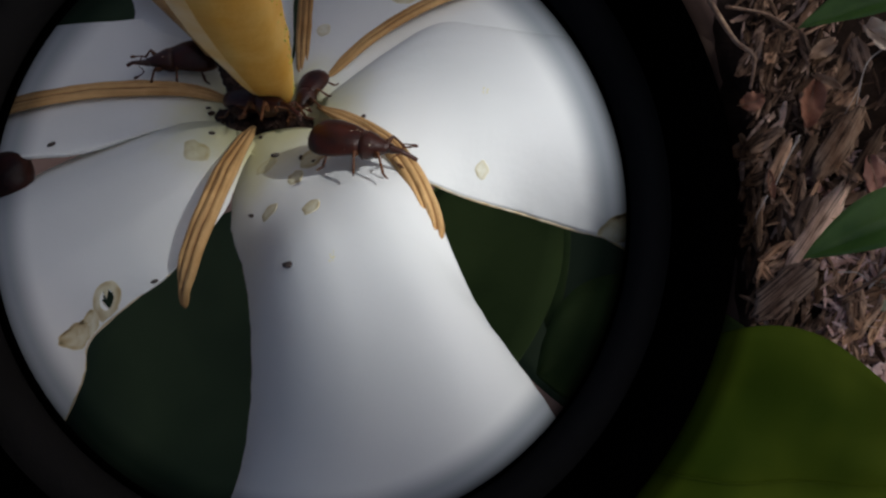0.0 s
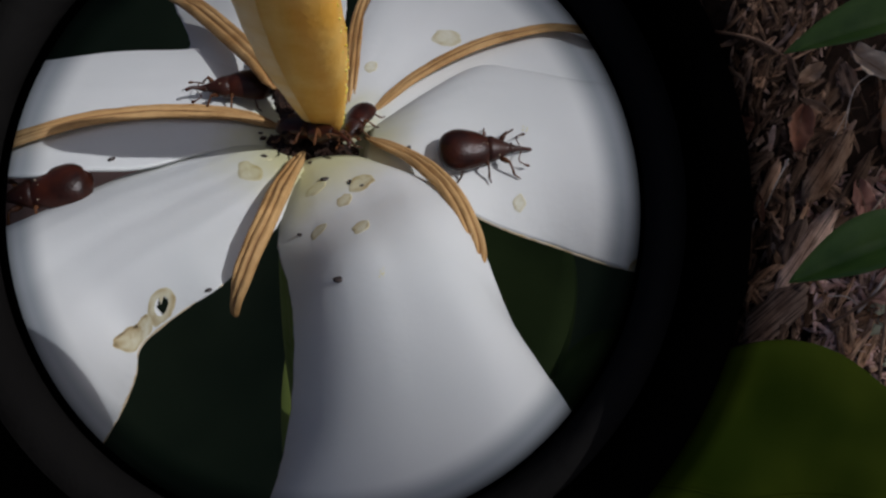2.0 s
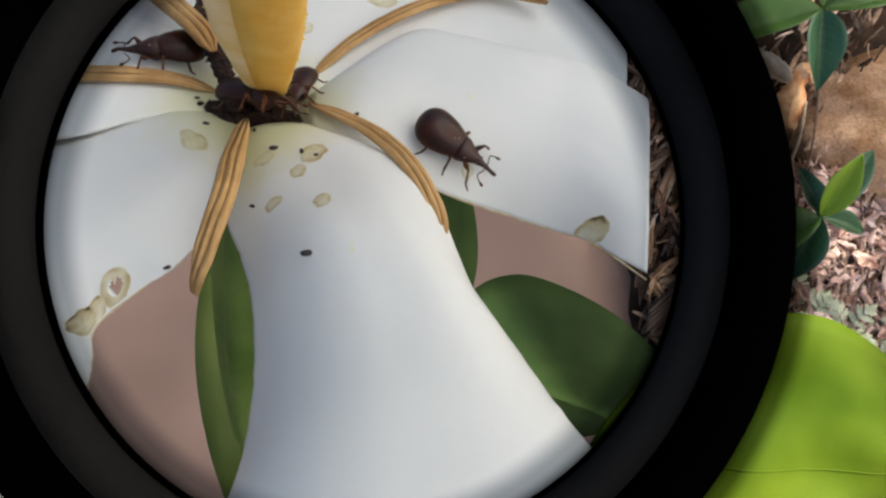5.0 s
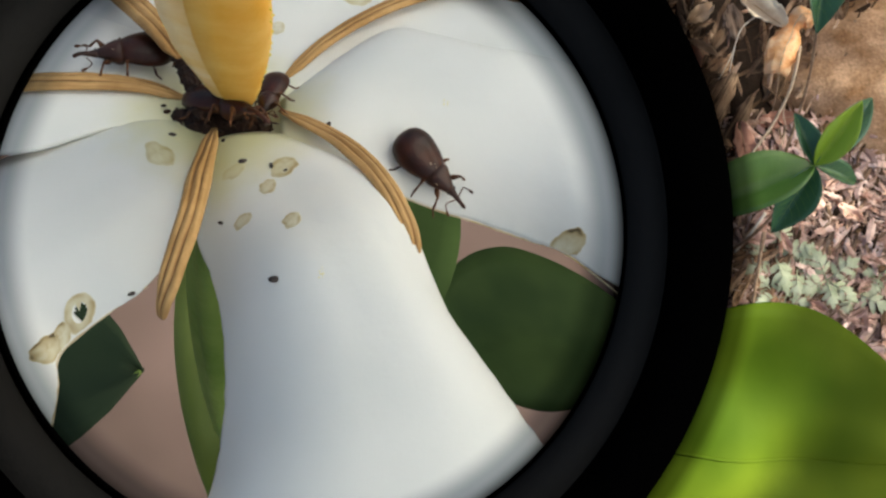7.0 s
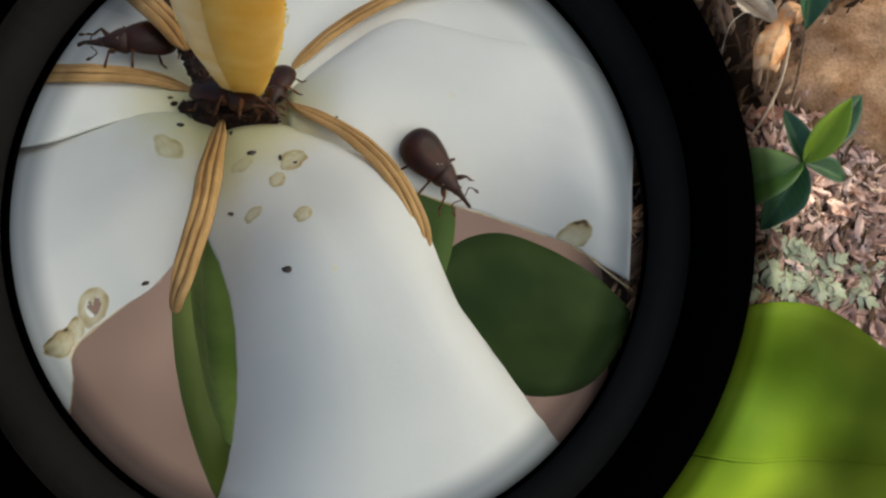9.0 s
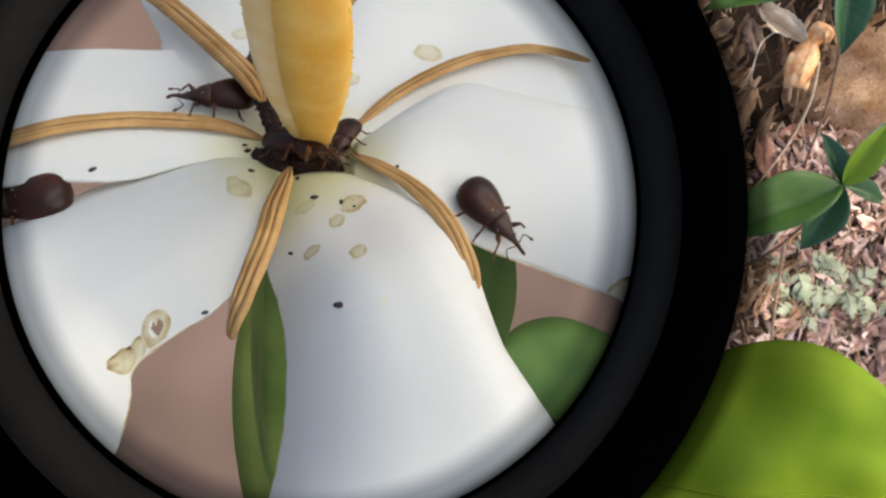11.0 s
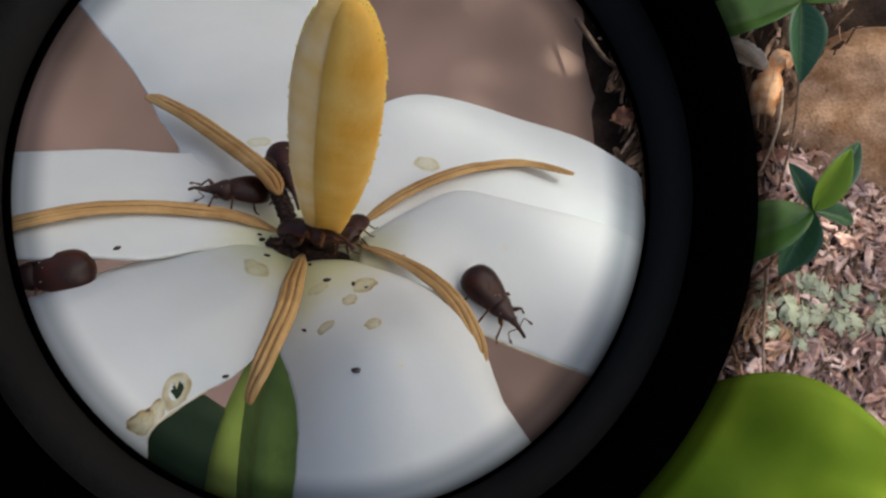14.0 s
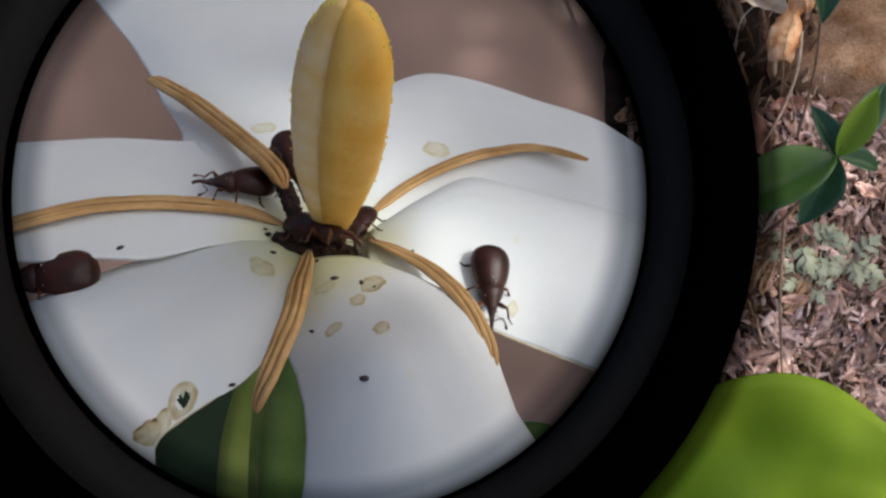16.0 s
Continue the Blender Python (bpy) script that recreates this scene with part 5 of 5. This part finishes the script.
seedling((0.235, 0.105, 0.0), (0.200, 0.116, 0.281), [((0.125, 0.088, 0.270), 0.034, LEAF, 12, 0.06), ((0.183, 0.082, 0.262), 0.022, LEAF_DEEP, 0, 0.1), ((0.220, 0.146, 0.298), 0.018, LEAF_BRIGHT, 0, 0.05),
                                                      ((0.192, 0.146, 0.283), 0.014, LEAF_DEEP, 0, 0.1), ((0.246, 0.162, 0.270), 0.018, LEAF_DEEP, 0, 0.1), ((0.236, 0.112, 0.262), 0.014, LEAF_DEEP, 0, 0.1)],
         "young seedling with glossy green leaves")
seedling((0.313, 0.205, 0.0), (0.243, 0.273, 0.235), [((0.150, 0.254, 0.222), 0.034, LEAF, 8, 0.05), ((0.2358, 0.218, 0.228), 0.028, LEAF_DEEP, 0, 0.04), ((0.262, 0.318, 0.24), 0.025, LEAF, 0, 0.1), ((0.300, 0.279, 0.24), 0.018, LEAF, 0, 0.05)],
         "taller seedling with glossy dark green leaves")


# unseen tree crown, added to shade the floor; gaps let sun onto flower and near leaf
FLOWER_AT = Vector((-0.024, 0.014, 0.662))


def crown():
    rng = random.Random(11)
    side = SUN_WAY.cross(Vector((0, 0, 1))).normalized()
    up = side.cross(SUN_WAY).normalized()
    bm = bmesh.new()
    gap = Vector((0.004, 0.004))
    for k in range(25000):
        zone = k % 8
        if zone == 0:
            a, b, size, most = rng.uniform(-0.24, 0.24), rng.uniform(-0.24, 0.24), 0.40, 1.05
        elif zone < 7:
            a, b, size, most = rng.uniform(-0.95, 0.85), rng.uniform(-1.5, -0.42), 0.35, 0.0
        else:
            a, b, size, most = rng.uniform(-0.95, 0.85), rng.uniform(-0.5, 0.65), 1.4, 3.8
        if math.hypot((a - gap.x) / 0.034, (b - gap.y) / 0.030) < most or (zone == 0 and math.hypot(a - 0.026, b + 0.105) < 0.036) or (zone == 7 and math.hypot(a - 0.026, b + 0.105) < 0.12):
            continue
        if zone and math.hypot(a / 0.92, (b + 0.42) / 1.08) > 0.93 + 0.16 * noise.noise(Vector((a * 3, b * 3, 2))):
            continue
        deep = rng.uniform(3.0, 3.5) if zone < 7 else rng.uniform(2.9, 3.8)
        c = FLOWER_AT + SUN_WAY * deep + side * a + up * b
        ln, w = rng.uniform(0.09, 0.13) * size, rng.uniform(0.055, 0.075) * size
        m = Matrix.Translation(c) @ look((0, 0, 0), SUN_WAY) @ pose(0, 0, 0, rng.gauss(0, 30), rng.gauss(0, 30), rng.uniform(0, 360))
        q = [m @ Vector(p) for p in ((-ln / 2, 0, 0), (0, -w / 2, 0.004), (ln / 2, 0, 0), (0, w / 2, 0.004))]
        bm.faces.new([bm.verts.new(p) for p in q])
    root = empty("tree", Matrix.Identity(4), "unseen tree added so that its crown shades the floor", "tree")
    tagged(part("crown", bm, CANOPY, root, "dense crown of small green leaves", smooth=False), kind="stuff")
    # trunk and limbs, added only to carry the shading crown
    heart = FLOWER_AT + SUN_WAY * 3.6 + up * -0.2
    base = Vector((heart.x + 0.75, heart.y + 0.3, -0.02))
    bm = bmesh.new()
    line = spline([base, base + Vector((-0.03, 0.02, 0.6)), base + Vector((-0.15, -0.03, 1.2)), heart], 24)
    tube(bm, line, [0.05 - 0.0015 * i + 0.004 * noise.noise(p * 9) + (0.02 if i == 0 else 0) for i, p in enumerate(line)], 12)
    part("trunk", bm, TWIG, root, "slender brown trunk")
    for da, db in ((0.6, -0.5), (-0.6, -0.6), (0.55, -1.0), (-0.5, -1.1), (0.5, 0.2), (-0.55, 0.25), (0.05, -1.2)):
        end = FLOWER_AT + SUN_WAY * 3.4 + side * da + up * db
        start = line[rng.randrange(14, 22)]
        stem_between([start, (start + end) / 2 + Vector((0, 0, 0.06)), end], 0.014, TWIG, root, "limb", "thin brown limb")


def bough(label, wide, high, count, size, seed):
    """An unseen leafy bough, added to be moved across a gap in the crown as shade."""
    rng = random.Random(seed)
    side = SUN_WAY.cross(Vector((0, 0, 1))).normalized()
    up = side.cross(SUN_WAY).normalized()
    root = empty("shade_bough", Matrix.Identity(4), label, "bough")
    stem_between([side * 0.2 + SUN_WAY * 1.9 + up * 0.35 * (1 if wide > 0.1 else -1), side * 0.16 + SUN_WAY * 0.8 + up * 0.1 * (1 if wide > 0.1 else -1.5), side * wide * 0.9, side * wide * -0.9], 0.07 * wide, TWIG, root, "branch", "thin brown branch")
    bm = bmesh.new()
    for _ in range(count):
        c = side * rng.uniform(-wide, wide) + up * rng.uniform(-high, high) + SUN_WAY * rng.uniform(-0.05, 0.05)
        ln, w = rng.uniform(0.07, 0.11) * size, rng.uniform(0.04, 0.06) * size
        m = Matrix.Translation(c) @ look((0, 0, 0), SUN_WAY) @ pose(0, 0, 0, rng.gauss(0, 25), rng.gauss(0, 25), rng.uniform(0, 360))
        bm.faces.new([bm.verts.new(m @ Vector(p)) for p in ((-ln / 2, 0, 0), (0, -w / 2, 0.004), (ln / 2, 0, 0), (0, w / 2, 0.004))])
    tagged(part("foliage", bm, CANOPY, root, "many small green leaves", smooth=False), kind="stuff")
    return root, side, up


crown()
# both added out of view; their rows time the sun on flower and near leaf
BOUGH, BOUGH_SIDE, BOUGH_UP = bough("unseen leafy bough moved to shade the flower", 0.13, 0.11, 160, 1.0, 4)
SPRAY = bough("unseen leafy spray moved to shade the near leaf", 0.055, 0.042, 210, 0.3, 5)[0]
BOUGH_ROWS = [(0, -0.06, 0.128), (0.5, -0.15, 0.13), (1.0, -0.21, 0.06), (1.5, -0.205, 0), (2.0, -0.19, 0), (2.5, -0.188, 0), (3.0, -0.186, 0), (3.5, -0.09, 0.03), (3.8, -0.04, 0.055), (5, 0.0, 0.065), (11.5, 0.0, 0.065), (12.5, 0, 0.111), (14.5, 0, 0.113), (16, 0, 0.114)]
UNDERSTORY_ROWS = [(0, 0.0, 0.0), (2.9, 0.005, 0.0), (3.5, -0.01, -0.025), (4.2, -0.02, -0.16), (5.0, -0.08, -0.33), (5.6, -0.16, -0.19), (6.4, -0.16, -0.19), (7.0, -0.045, -0.195), (7.6, -0.035, -0.195), (8.1, -0.13, -0.24),
                   (8.5, -0.16, -0.22), (9.2, -0.06, -0.36), (12.4, -0.03, -0.36), (13.4, -0.01, -0.245), (14.2, 0.0, -0.215), (16, 0.0, -0.215)]
SAPLING_ROWS = [(0, 0.0, 0.03), (11.0, 0.0, 0.015), (12.0, -0.004, -0.016), (12.8, -0.006, -0.022), (13.5, -0.016, -0.016), (14.2, -0.05, 0.02), (16, -0.05, 0.03)]
SPRAY_ROWS = [(0, -0.092), (3.0, -0.092), (3.6, -0.13), (5, -0.148), (8.7, -0.152), (10.5, -0.21), (11, -0.22), (16, -0.22)]


def between(rows, t):
    for a, b in zip(rows, rows[1:]):
        if a[0] <= t <= b[0]:
            f = (t - a[0]) / (b[0] - a[0])
            return [x + (y - x) * f for x, y in zip(a[1:], b[1:])]
    return rows[-1][1:]


def motions():
    walk(THE_FLOWER, FLOWER)
    for ob, local in RIDERS:
        walk(ob, [(t, m @ local) for t, m in FLOWER])
    walk(WALKING, [(t, m @ walker_at(t)) for t, m in FLOWER])
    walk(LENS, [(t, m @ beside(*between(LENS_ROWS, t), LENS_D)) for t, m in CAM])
    walk(NEAR, [(t, m @ beside(between(NEAR_ROWS, t)[0] - 410, between(NEAR_ROWS, t)[1] + 244, 0.100) @ pose(0, 0, 0, 6, 4, -6)) for t, m in CAM])
    walk(UNDERSTORY, [(t, pose(x, y, 0)) for t, x, y in UNDERSTORY_ROWS])
    walk(SAPLING, [(t, pose(x, y, 0)) for t, x, y in SAPLING_ROWS])
    walk(BOUGH, [(t, Matrix.Translation(FLOWER_AT + SUN_WAY * 1.5 - BOUGH_SIDE * s + BOUGH_UP * r)) for t, s, r in BOUGH_ROWS])
    walk(SPRAY, [(t, Matrix.Translation(FLOWER_AT + SUN_WAY * 1.1 + BOUGH_SIDE * 0.026 + BOUGH_UP * r)) for t, r in SPRAY_ROWS])


motions()
